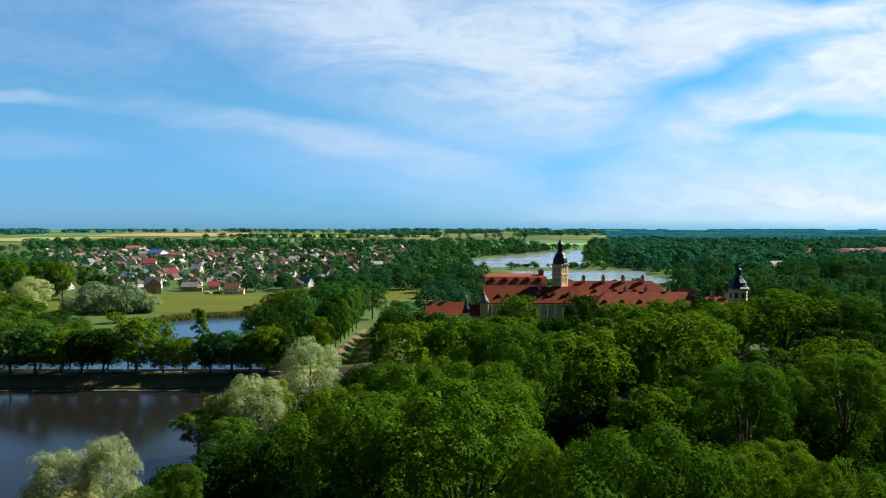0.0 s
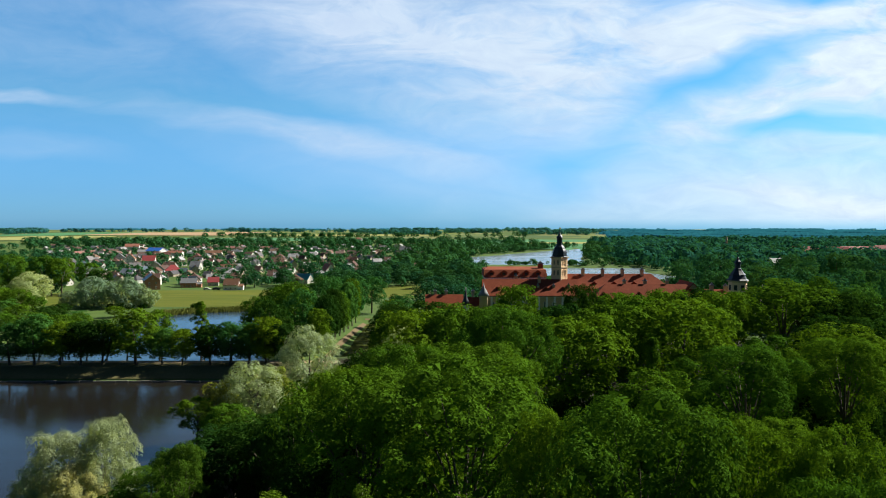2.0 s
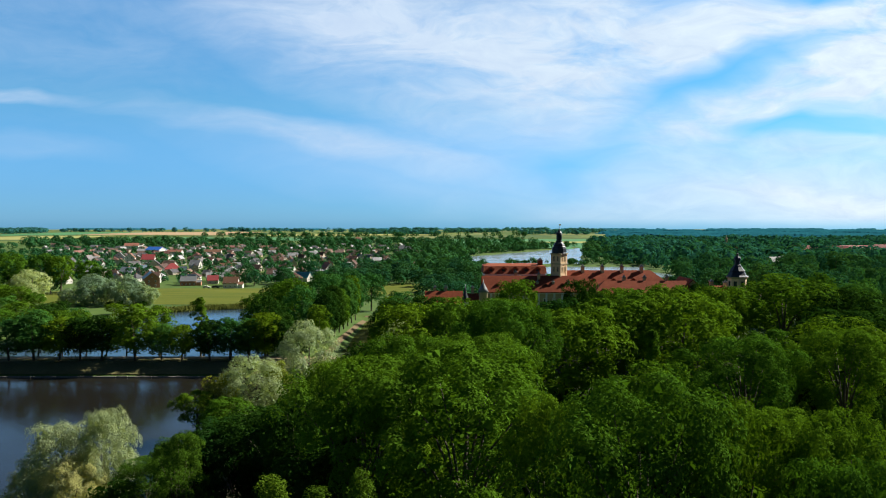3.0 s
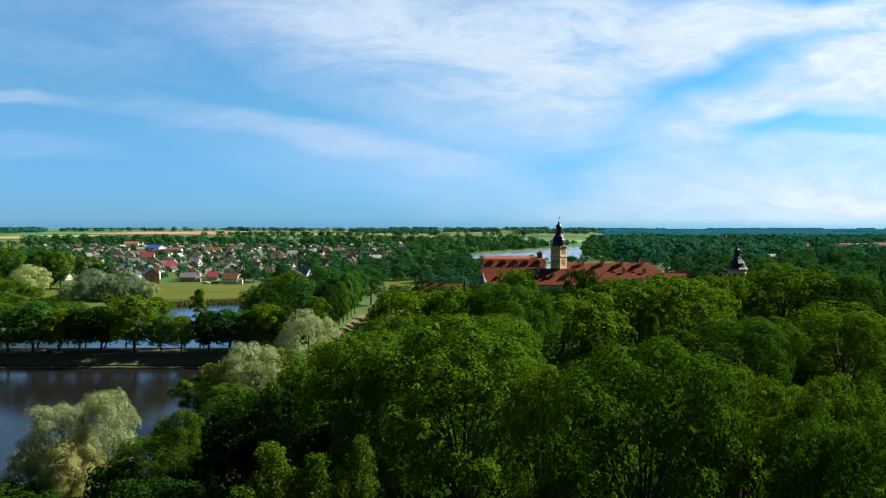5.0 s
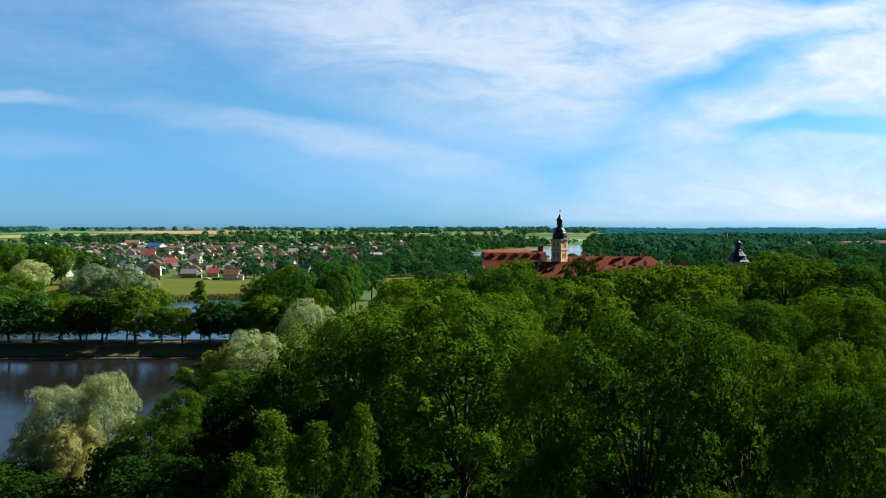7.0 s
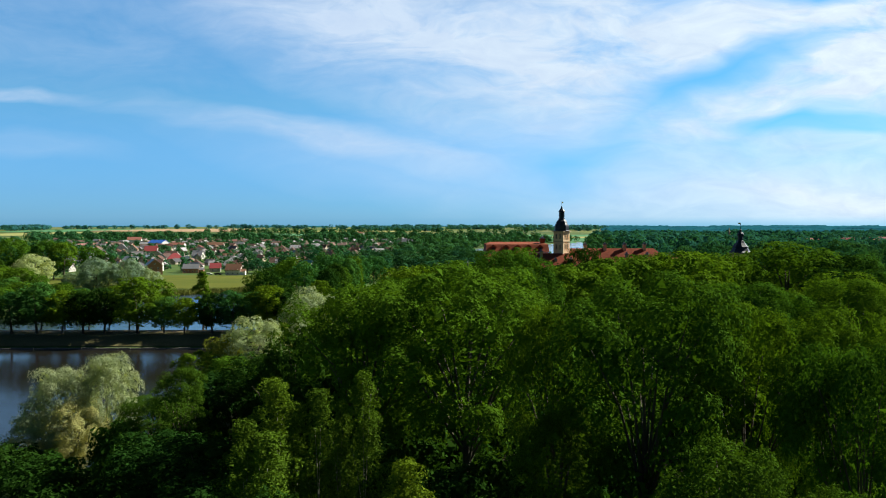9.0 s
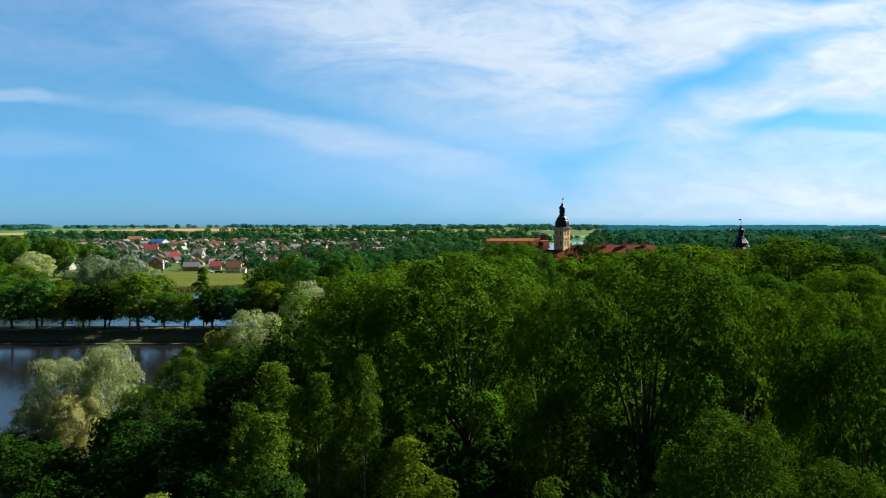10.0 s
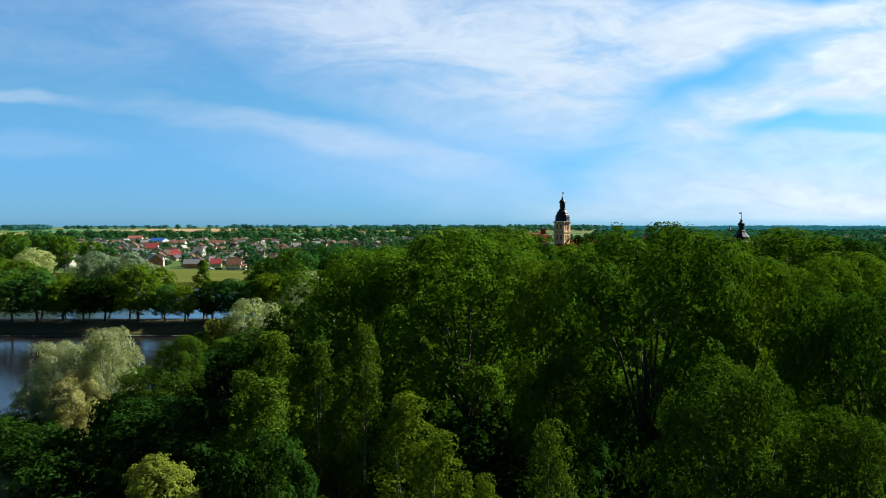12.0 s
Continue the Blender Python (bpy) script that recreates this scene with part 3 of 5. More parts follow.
def crown_blades(rng, lobes, tufts, leaves, leaf, tuft_r, up=0.35, inner=40, slim=0.65, ragged=0.35):
    """lobes: rows of x, y, z, radius. Each lobe carries small overlapping umbrellas of leaves on its outer side."""
    mid = lobes[:, :3].mean(0) - np.array([0, 0, 1.0])
    out = []
    for lobe in lobes:
        c, r = lobe[:3], lobe[3]
        outward = unit(c - mid)
        k = np.arange(tufts) + rng.uniform(0, 1, tufts) * 0.9
        h, a = 1 - 2 * k / tufts, k * 2.39996
        d = np.stack([np.sqrt(np.maximum(1 - h * h, 0)) * np.cos(a), np.sqrt(np.maximum(1 - h * h, 0)) * np.sin(a), h], -1)
        d = unit(d + rng.normal(size=(tufts, 3)) * 0.16 + np.array([0, 0, up]))
        d = d[(d @ outward > -0.30) & (d[:, 2] > -0.72)]
        n = len(d)
        tc = c + d * (r * rng.uniform(0.70, 1.08, n))[:, None] * np.array([1, 1, 0.88])
        tr = tuft_r * rng.uniform(0.60, 1.40, n)
        axis = unit(d + outward * 0.15 + np.array([0, 0, 0.5]))
        cnt = (leaves * (tr / tuft_r) ** 1.5 * rng.uniform(0.7, 1.3, n)).astype(int) + 3
        TC, TR, AX = np.repeat(tc, cnt, 0), np.repeat(tr, cnt)[:, None], np.repeat(axis, cnt, 0)
        m = len(TC)
        u = unit(np.cross(AX, rng.normal(size=(m, 3))))
        rho = np.sqrt(rng.uniform(0.0, 1.0, m))[:, None] * rng.uniform(0.85, 1.2, (m, 1))
        P = TC + u * rho * TR + AX * TR * (0.42 - 0.75 * rho * rho + rng.normal(size=(m, 1)) * 0.13)
        nrm = unit(AX * 0.9 + u * rho * 0.75 + rng.normal(size=(m, 3)) * ragged)
        out.append(leaf_blades(rng, P, nrm, leaf, leaf * slim))
        if inner:                                             # shaded inner foliage
            q = c + unit(rng.normal(size=(inner, 3))) * (r * 0.66 * rng.uniform(0.1, 1, inner) ** 0.5)[:, None]
            out.append(leaf_blades(rng, q, unit(rng.normal(size=(inner, 3))), r * 0.25, r * 0.22))
    core = lobes[:, :3] * np.array([0.55, 0.55, 1]) + np.array([0, 0, -0.8])      # the crown's dark heart
    core = np.repeat(core, 8, 0) + rng.normal(size=(len(core) * 8, 3)) * lobes[:, 3].mean() * 0.5
    out.append(leaf_blades(rng, core, unit(rng.normal(size=core.shape)), lobes[:, 3].mean() * 0.4, lobes[:, 3].mean() * 0.3))
    return np.concatenate(out)


def hanging_blades(rng, tips, strands, leaves, leaf, reach, drop):
    """Birch foliage: from each branch tip thin strands of small leaves hang down."""
    out = []
    for tip in tips:
        c, r = tip[:3], tip[3]
        away = unit(np.array([c[0], c[1], 0.25]))
        n = max(4, int(strands * r))
        s = c + rng.normal(size=(n, 3)) * np.array([reach, reach, reach * 0.45]) * r + away * (rng.uniform(-0.5, 0.7, n) * r * reach)[:, None]
        s[:, 2] -= 0.35 * np.linalg.norm(s[:, :2] - c[:2], axis=1)
        long = drop * r * rng.uniform(0.3, 1.3, n)
        cnt = np.maximum(3, (leaves * long / drop).astype(int))
        S, L = np.repeat(s, cnt, 0), np.repeat(long, cnt)
        m = len(S)
        P = S + np.stack([rng.normal(size=m) * 0.07, rng.normal(size=m) * 0.07, -L * rng.uniform(0, 1, m)], -1)
        P += np.repeat(rng.normal(size=(n, 3)) * 0.12, cnt, 0) * rng.uniform(0, 1, m)[:, None]
        nrm = unit(away * 0.7 + rng.normal(size=(m, 3)) * 0.55 + np.array([0, 0, 0.45]))
        out.append(leaf_blades(rng, P, nrm, leaf, leaf * 0.62, 0.45))
    return np.concatenate(out)


def dome_lobes(rng, radius, low, top, count, size, under=-0.45, uneven=0.2, girth=0.42):
    """Lobes spread over a broad dome, with an uneven outline; under: how far the dome closes in below; girth: how high it is widest."""
    rows = []
    zc = low + (top - low) * girth
    flat, rise, fall = radius - size * 0.75, top - zc - size * 0.85, (zc - low) - size * 0.4
    for k in range(count):
        h = 1 - (1 - under) * (k + 0.5) / count
        a = k * 2.39996 + rng.uniform(-0.35, 0.35)
        w = math.sqrt(max(0.0, 1 - h ** 2.4)) if h > 0 else max(0.0, 1 + h * (0.25 + girth)) ** 0.8
        grow = rng.uniform(1 - uneven * 1.4, 1 + uneven * 0.35)
        rows.append((flat * w * grow * math.cos(a), flat * w * grow * math.sin(a),
                     zc + h * (rise if h > 0 else fall) * rng.uniform(1 - uneven * 0.7, 1 + uneven * 0.15), size * rng.uniform(0.6, 1.4)))
    return np.array(rows)


def spire_lobes(rng, radius, low, top, count, size):
    """Branch tips up a slender leader, long below and short above."""
    rows = []
    for k in range(count):
        h = (k + rng.uniform(0, 1)) / count
        a = k * 2.39996 + rng.uniform(-0.6, 0.6)
        r = radius * (1.02 - h) ** 0.75 * rng.uniform(0.3, 1.1)
        rows.append((r * math.cos(a), r * math.sin(a), low + (top - low) * h, size * rng.uniform(0.6, 1.3) * (1.1 - 0.6 * h)))
    return np.array(rows)


def wood(rng, lobes, foot, trunk_r, fork, limbs):
    """A tapered trunk, and limbs bent out from it to the lobes."""
    top = lobes[:, 2].max()
    sway = rng.uniform(-0.4, 0.4, 2)
    trunk = Shape().tube([((0, 0, foot), trunk_r * 1.35), ((0, 0, foot + 0.8), trunk_r), ((sway[0] * 0.5, sway[1] * 0.5, fork), trunk_r * 0.8),
                          ((sway[0], sway[1], fork + (top - fork) * 0.5), trunk_r * 0.45), ((sway[0] * 2, sway[1] * 2, fork + (top - fork) * 0.8), trunk_r * 0.08)], 8)
    boughs = []
    for k in rng.choice(len(lobes), min(limbs, len(lobes)), replace=False):
        c = Vector(lobes[k, :3])
        z0 = fork + (c.z - fork) * rng.uniform(0.05, 0.4)
        a = Vector((sway[0] * 0.7, sway[1] * 0.7, min(z0, c.z - 0.3)))
        bend = a.lerp(c, 0.5) + Vector((0, 0, 0.12 * (c - a).length))
        boughs.append(Shape().tube([(tuple(a), trunk_r * 0.42), (tuple(bend), trunk_r * 0.27), (tuple(c), trunk_r * 0.1)], 5))
    return trunk, boughs


SIZES = {}      # crown radius and height of each kind of tree


def tree_kind(name, label, seed, radius, low, top, count, size, tufts, leaves, leaf, tuft_r, leaf_mat, bark=BARK, trunk_r=0.4,
              fork=None, habit="dome", up=0.3, inner=30, limbs=9, slim=0.65, under=-0.45, uneven=0.2, ragged=0.35, drop=1.6, girth=0.42):
    """One tree, standing at the origin: an Empty with trunk, limbs and crown."""
    rng = np.random.default_rng(seed)
    if habit == "dome":
        lobes = dome_lobes(rng, radius, low, top, count, size, under, uneven, girth)
    else:
        lobes = spire_lobes(rng, radius, low, top, count, size)
    tree = thing(name, label, "tree")
    trunk, boughs = wood(rng, lobes, -1.0, trunk_r, fork if fork else low, limbs)
    part("trunk", trunk, bark, tree, smooth=True)
    for bough in boughs:
        part("limb", bough, bark, tree, smooth=True)
    if habit == "hanging":
        blades = np.concatenate([hanging_blades(rng, lobes, tufts, leaves, leaf, tuft_r, drop),
                                 crown_blades(rng, lobes, 12, leaves, leaf, 0.30, up, inner, slim, 0.6)])
    else:
        blades = crown_blades(rng, lobes, tufts, leaves, leaf, tuft_r, up, inner, slim, ragged)
    blades = blades[blades[:, :, 2].max(1) <= np.percentile(blades[:, :, 2], 99.8)]      # no stray leaves over the top
    crown = new("crown", leaves_mesh("crown", blades, leaf_mat))
    crown.parent = tree
    flat_r = np.hypot(blades[:, :, 0], blades[:, :, 1])
    SIZES[tree.name] = float(np.percentile(flat_r, 96)), float(blades[:, :, 2].max())
    return tree


HEAVY = [tree_kind("tree", "tall broad-crowned green deciduous tree in the park", s, 8.2, 5.5, 24, 38, 2.0, 17, 60, 0.26, 0.90, LEAF, trunk_r=0.34, fork=5, limbs=14, under=-0.85, uneven=0.34, inner=24, ragged=0.26, girth=0.62)
         for s in (11, 12, 13)]
CLOSE = [tree_kind("tree", "dense leafy green tree rising close by", s, 4.2, 5.5, 19, 34, 1.15, 17, 66, 0.13, 0.46, LEAF_CLOSE, trunk_r=0.22, fork=5, limbs=14, ragged=0.5, uneven=0.36, girth=0.55)
         for s in (21, 22)]
BIRCHES = [tree_kind("birch", "slender birch with hanging yellow-green sprays", s, 2.6, 6.0, 18.6, 44, 1.0, 20, 13, 0.16, 0.5, LEAF_BIRCH, BARK_BIRCH, 0.08, 5, "hanging", limbs=6, drop=1.5, inner=12)
           for s in (31, 32, 33)]
WEEPING = [tree_kind("birch", "weeping birch with a rounded yellow-green crown", 34, 2.6, 8, 18.4, 38, 1.0, 26, 17, 0.12, 0.5, LEAF_BIRCH, BARK_BIRCH, 0.08, 7, "hanging", limbs=6, drop=1.5, inner=14)]
PALE = [tree_kind("tree", "pale yellow-green young tree on the bank", 92, 2.7, 5, 15, 26, 0.95, 22, 34, 0.16, 0.36, LEAF_YELLOW, BARK, 0.14, 4, limbs=5)]
WILLOWS = [tree_kind("willow", "billowing silver-grey willow by the water", s, 6.2, 0.6, 14, 40, 1.75, 18, 72, 0.21, 0.80, LEAF_SILVER, BARK, 0.3, 2.2, limbs=5, slim=0.5, under=-0.95, uneven=0.28, ragged=0.28, inner=30)
           for s in (41, 42)]
WILLOW_MID = [tree_kind("willow", "billowing silver-grey willow by the water", s, 6.2, 0.6, 14, 36, 1.8, 16, 46, 0.28, 0.84, LEAF_PALE, BARK, 0.3, 2.2, limbs=4, slim=0.5, under=-0.95, ragged=0.28)
              for s in (43, 44)]
MID = [tree_kind("tree", "rounded green deciduous tree", s, 6.4, 4.0, 18, 30, 1.7, 16, 18, 0.44, 0.78, m, trunk_r=0.34, fork=4, limbs=4, inner=18, under=-0.8, uneven=0.3, ragged=0.26, girth=0.55)
       for s, m in ((51, LEAF), (52, LEAF), (53, LEAF), (54, LEAF_DEEP_SHADE))]
GROVE = [tree_kind("tree", "full-crowned cool green tree", s, 6.4, 2.5, 18, 28, 2.0, 18, 14, 0.50, 0.75, m, trunk_r=0.34, fork=4, limbs=3, inner=20, under=-0.7)
         for s, m in ((55, LEAF_COOL), (56, LEAF_DEEP_SHADE), (57, LEAF))]
AVENUE = [tree_kind("linden", "clear-stemmed linden tree of an avenue", s, 3.5, 2.2, 13, 26, 1.35, 16, 16, 0.38, 0.54, m, trunk_r=0.22, fork=2.4, limbs=2, inner=26, under=-0.9, girth=0.36)
          for s, m in ((61, LEAF), (62, LEAF_COOL), (63, LEAF_DEEP_SHADE))]
GREY = [tree_kind("willow", "large grey-green willow on the far bank", 71, 9.0, -0.4, 14, 34, 2.5, 16, 34, 0.48, 1.1, LEAF_GREY, BARK, 0.4, 2, limbs=2, under=-0.95, ragged=0.22, uneven=0.28)]
CONE = [tree_kind("poplar", "narrow pointed light green tree", 81, 2.4, 3.2, 17, 30, 1.2, 18, 18, 0.30, 0.4, LEAF, BARK, 0.22, 4, "spire", limbs=4, inner=14)]
BUSHY = [tree_kind("tree", "bright yellow-green low tree", 91, 3.4, 0.8, 9, 22, 1.3, 22, 24, 0.24, 0.4, LEAF_YELLOW, BARK, 0.2, 2, limbs=5, under=-0.9)]
SHRUB = [tree_kind("shrub", "green shrub on the pond bank, darkened in colour for shade", 95, 3.2, -0.2, 5, 14, 1.5, 16, 14, 0.34, 0.50, LEAF_DEEP_SHADE, BARK, 0.12, 1, limbs=3, under=-0.9)]
FAR = [tree_kind("tree", "leafy garden tree in the distance", s, 5.2, 1.0, 13, 18, 1.9, 13, 7, 0.70, 0.78, LEAF_FAR_HAZE, trunk_r=0.3, fork=2, limbs=0, inner=8, under=-0.8)
       for s in (101, 102, 103, 104)]
UNDER = [tree_kind("shrub", "green undergrowth below the park trees, darkened in colour for shade", 96, 3.6, -0.2, 6, 9, 2.2, 12, 9, 0.55, 0.75, LEAF_DEEP_SHADE, BARK, 0.12, 1, limbs=0, under=-0.9)]
used = set()
tree_rng = random.Random(5)


def plant(kinds, x, y, top, radius, group="park trees", base=None):
    """A tree of one of the kinds, with its crown's top and radius in metres."""
    master = tree_rng.choice(kinds)
    z = float(land(x, y)) if base is None else base
    sz, sr = (top - z) / SIZES[master.name][1], radius / SIZES[master.name][0]
    m = Matrix.Translation((x, y, z)) @ Matrix.Rotation(tree_rng.uniform(0, 6.28), 4, "Z") @ Matrix.Diagonal((sr, sr * tree_rng.uniform(0.92, 1.08), sz, 1))
    if master.name in used:
        ob = copy_thing(master, m @ Matrix.Diagonal((*[1 / k for k in master.scale], 1)))
    else:
        used.add(master.name)
        ob = master
        ob.matrix_basis = m
    return tagged(ob, group=group)


# the great crowns of the park: x, y, top, radius
for x, y, top, r in ((1.6, 66, 27.6, 9.6), (-6.8, 70, 25.9, 7.6), (13.4, 50, 28.0, 7.0), (20.6, 51.5, 25.8, 4.8), (26.2, 50, 25.4, 4.6), (24.5, 44, 24.2, 4.4),
                     (8.2, 56, 25.2, 4.6), (5.5, 91, 25.0, 7.4), (8.6, 107, 27.4, 8.6), (-4.0, 93, 24.6, 6.8), (39.0, 97, 23.7, 8.6), (56, 105, 23.5, 8.4)):
    plant(HEAVY, x, y, top, r)
for x, y, top, r in ((20, 118, 25, 8), (28, 131, 25.4, 8.4), (41, 131, 26.6, 9.4), (63, 119, 23.6, 8), (35, 79, 18.5, 6), (30, 104, 19, 6), (-7, 141, 23.4, 6.6), (-11, 120, 19.5, 4.8),
                     (-12, 94, 21.5, 6), (49, 108, 20, 6), (70, 131, 23.4, 8)):
    plant(HEAVY if y < 100 else MID, x, y, top, r * 1.08)
for x, y, top, r in ((75.5, 168, 27.2, 10.6), (85.5, 163, 24.6, 7.5), (10, 146, 24, 7), (24, 151, 23.2, 7), (39, 153, 25, 7.4), (50, 150, 24.6, 7.2), (59, 162, 25, 7),
                     (36, 178, 22.4, 6.5), (24, 178, 19.4, 6), (70, 184, 23, 7), (12, 176, 20, 6), (0, 186, 18.5, 6),
                     (-3, 166, 22.4, 7), (2, 144, 24.3, 6.8), (31.5, 171, 25.8, 3.8), (45, 181, 22.6, 7), (55, 187, 22.4, 7), (64, 191, 22.6, 7), (6, 182, 18.5, 6), (50, 172, 24.6, 5.6), (60, 177, 24.4, 5.6), (40, 176, 23.6, 5)):
    plant(MID, x, y, top, r * 1.15)
plant(CONE, 32, 115, 22, 2.8)
plant(MID[:1], 16.5, 168, 26.0, 6.2)
# lower trees that fill the park between the great ones
for x, y, top, r in ((-20, 63, 13, 5), (-17, 55, 12.5, 5), (-26, 69, 12, 5), (-16, 82, 19.5, 4.2), (-22, 95, 15, 6), (-28, 101, 11.5, 6), (-33, 113, 9, 5),
                     (-24, 112, 11.5, 4.5), (-23, 126, 9, 4.5), (-15, 142, 14.5, 4.5), (-12, 70, 17, 5), (-6, 58, 14, 4.5), (2, 50, 15, 4.5)):
    plant(MID[3:], x, y, top, r)
for x, y, top, r in ((17, 38, 13, 4), (23, 36, 13, 4), (15, 76, 15, 5), (23, 87, 15, 5), (-2, 79, 16, 4.5), (48, 82, 14, 6), (60, 90, 15, 6), (14, 130, 18, 6),
                     (53, 122, 18, 6), (1, 128, 19, 6), (60, 138, 19, 7), (80, 140, 20, 8), (34, 64, 16, 5), (60, 76, 14, 6), (72, 96, 17, 7), (84, 112, 18, 7),
                     (50, 66, 13, 6), (42, 54, 13, 5), (36, 46, 13, 5), (90, 128, 20, 8), (100, 150, 21, 8), (28, 30, 10, 5), (31, 56, 15, 5)):
    plant(MID, x, y, top, r)
# the close trees that rise into view as the camera sinks
for x, y, top, r in ((11.6, 30.5, 22.5, 3.6), (16.2, 30.5, 20.4, 3.0), (7.2, 48, 20, 3.6)):
    plant(CLOSE, x, y, top, r)
for x, y, top, r in ((-1.8, 36.5, 19.7, 2.2), (-0.2, 34.5, 18.4, 1.9), (-5.6, 52, 21, 2.4), (-8.6, 52, 19.8, 2.2), (-11.8, 52, 20.5, 2.8),
                     (-10.6, 45.5, 18.6, 2.8), (-7.0, 51, 19.2, 1.7), (-10.2, 51.5, 19, 1.8), (-13.4, 50, 18.2, 2.2), (-0.9, 35.4, 17.6, 1.5), (0.8, 33.6, 16.8, 1.6)):
    plant(BIRCHES, x, y, top, r * 1.12, "birches")
plant(WEEPING, 3.9, 28, 20.6, 2.3, "birches")
plant(WEEPING, 1.6, 31, 17.6, 2.0, "birches")
plant(MID[3:], -9.6, 41, 16.4, 3.2)
plant(PALE, -15.3, 40.5, 15.5, 2.3)
plant(CLOSE[:1], -27.5, 79, 16.2, 3.6)
plant(CLOSE[:1], -33, 84, 12, 4.0)
for x, y, top, r in ((-22, 46, 8, 4), (-27, 56, 8, 4.5), (-33, 66, 8, 4.5), (-38, 75, 7, 4.5), (-44, 82, 6, 4.5), (-50, 86, 6, 4), (-37, 86, 9, 4), (-31, 74, 11, 4),
                     (-24, 60, 10, 4), (-36, 104, 7, 4), (-40, 112, 6, 3.5), (-30, 92, 11, 4.5), (-19, 44, 10, 4), (-13, 36, 9, 4)):
    plant(SHRUB, x, y, top, r, "bank shrubs")
# undergrowth between the stems, with canopy shade put into its leaf colour
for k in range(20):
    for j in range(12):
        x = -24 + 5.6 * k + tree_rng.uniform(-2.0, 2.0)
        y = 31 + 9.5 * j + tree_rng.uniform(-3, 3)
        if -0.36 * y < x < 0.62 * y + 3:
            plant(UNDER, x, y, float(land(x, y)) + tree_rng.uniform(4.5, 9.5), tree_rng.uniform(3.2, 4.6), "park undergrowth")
# silver willows at the near pond
for x, y, top, r in ((-41.9, 94, 15.1, 3.9), (-47.2, 93, 13.6, 5.0), (-51.2, 94, 7.6, 4.0), (-44.5, 91, 10.5, 3.8), (-33.5, 135, 14.8, 5.8), (-27.8, 157, 18.2, 6.8)):
    plant(WILLOWS if y < 100 else WILLOW_MID, x, y, top, r, "silver willows")
plant(BUSHY, -39.5, 134, 11.6, 3.4)
plant(BUSHY, -30.5, 139, 13, 3)
plant(MID[1:2], -43, 132, 9.0, 4.5)
plant(MID[1:2], -36, 127, 9.0, 4.5)
plant(WILLOW_MID, -9, 152, 19, 4.5, "silver willows")
# the avenue on the dam
for x, top, r in ((-113, 13.6, 4.4), (-106.5, 16.0, 4.6), (-100, 13.8, 4.2), (-94.5, 14.0, 4.0), (-89, 14.6, 4.2), (-80, 17.4, 5.4), (-73.2, 12.2, 3.2),
                  (-68, 12.0, 3.2), (-60.5, 13.2, 3.6), (-55.5, 13.8, 3.8), (-50.5, 13.4, 3.6), (-46, 15.2, 4.4), (-41.5, 13.6, 3.8)):
    plant(AVENUE, x, 197.5, top, r * 1.2, "dam avenue lindens")
    plant(AVENUE, x + 3.1, 206, top - 1.2, r * 0.85, "dam avenue lindens")
for k in range(7):
    plant(AVENUE, -128 - 6 * k, 199 + (k % 2) * 8, 16, 4.2, "dam avenue lindens")
plant(CONE, -66, 207, 18.2, 3.5)
# the avenue along the park path, and the grove beside it
for k in range(9):
    plant(AVENUE, -36.4 + 0.35 * k, 222 + 9.0 * k, 16 + tree_rng.uniform(-1.5, 1.5) + 0.35 * k, 3.9, "path avenue trees")
for x, y, top, r in ((-52, 226, 18, 6), (-44, 238, 19.5, 6.5), (-50, 256, 20, 7), (-41, 270, 20.5, 7), (-46, 292, 20.5, 7), (-36, 306, 20, 7), (-60, 246, 16, 6),
                     (-58, 280, 17, 7), (-66, 300, 15, 7), (-30, 322, 18, 7), (-45, 330, 17, 7), (-62, 330, 14, 7), (-14, 236, 15, 6), (-17, 255, 14, 6), (-15, 275, 14, 6), (-18.6, 228, 12.5, 4.2), (-18.2, 244, 13, 4), (-18, 265, 13, 4), (-17.5, 288, 13, 4.5)):
    plant(GROVE, x, y, top, r, "grove beside the path")
# the far bank
for x, y, top, r in ((-159, 346, 16, 9), (-144, 345, 15.6, 9), (-136, 347, 11, 6), (-172, 350, 9, 5)):
    plant(GREY, x, y, top, r, "grey willows")
for x, y, top, r in ((-140, 262, 9, 5), (-150, 255, 10, 6), (-162, 262, 9, 6), (-138, 285, 7, 5), (-150, 290, 8, 6), (-172, 275, 10, 7), (-186, 285, 9, 7), (-134, 310, 6, 4), (-128, 268, 8, 4.5), (-144, 274, 9, 5), (-156, 278, 10, 5.5), (-166, 288, 11, 6)):
    plant(GROVE, x, y, top, r, "trees on the far bank")
for x, y, top, r in ((-206, 340, 12.5, 9), (-194, 332, 9, 7), (-218, 352, 14, 9), (-230, 380, 17, 10), (-218, 395, 16, 8)):
    plant(GROVE, x, y, top, r, "trees on the far bank")
for x, y, top, r in ((-225, 395, 24, 10), (-213, 405, 23, 9), (-201, 400, 22, 9), (-194, 416, 19, 8), (-238, 388, 24, 10), (-184, 408, 15, 7), (-168, 300, 14, 6.5), (-159, 296, 11.5, 5), (-180, 306, 14.5, 7), (-151, 300, 8, 4)):
    plant(MID, x, y, top, r, "trees on the far bank")
plant(WILLOW_MID, -196, 362, 17, 9.5, "silver willows")


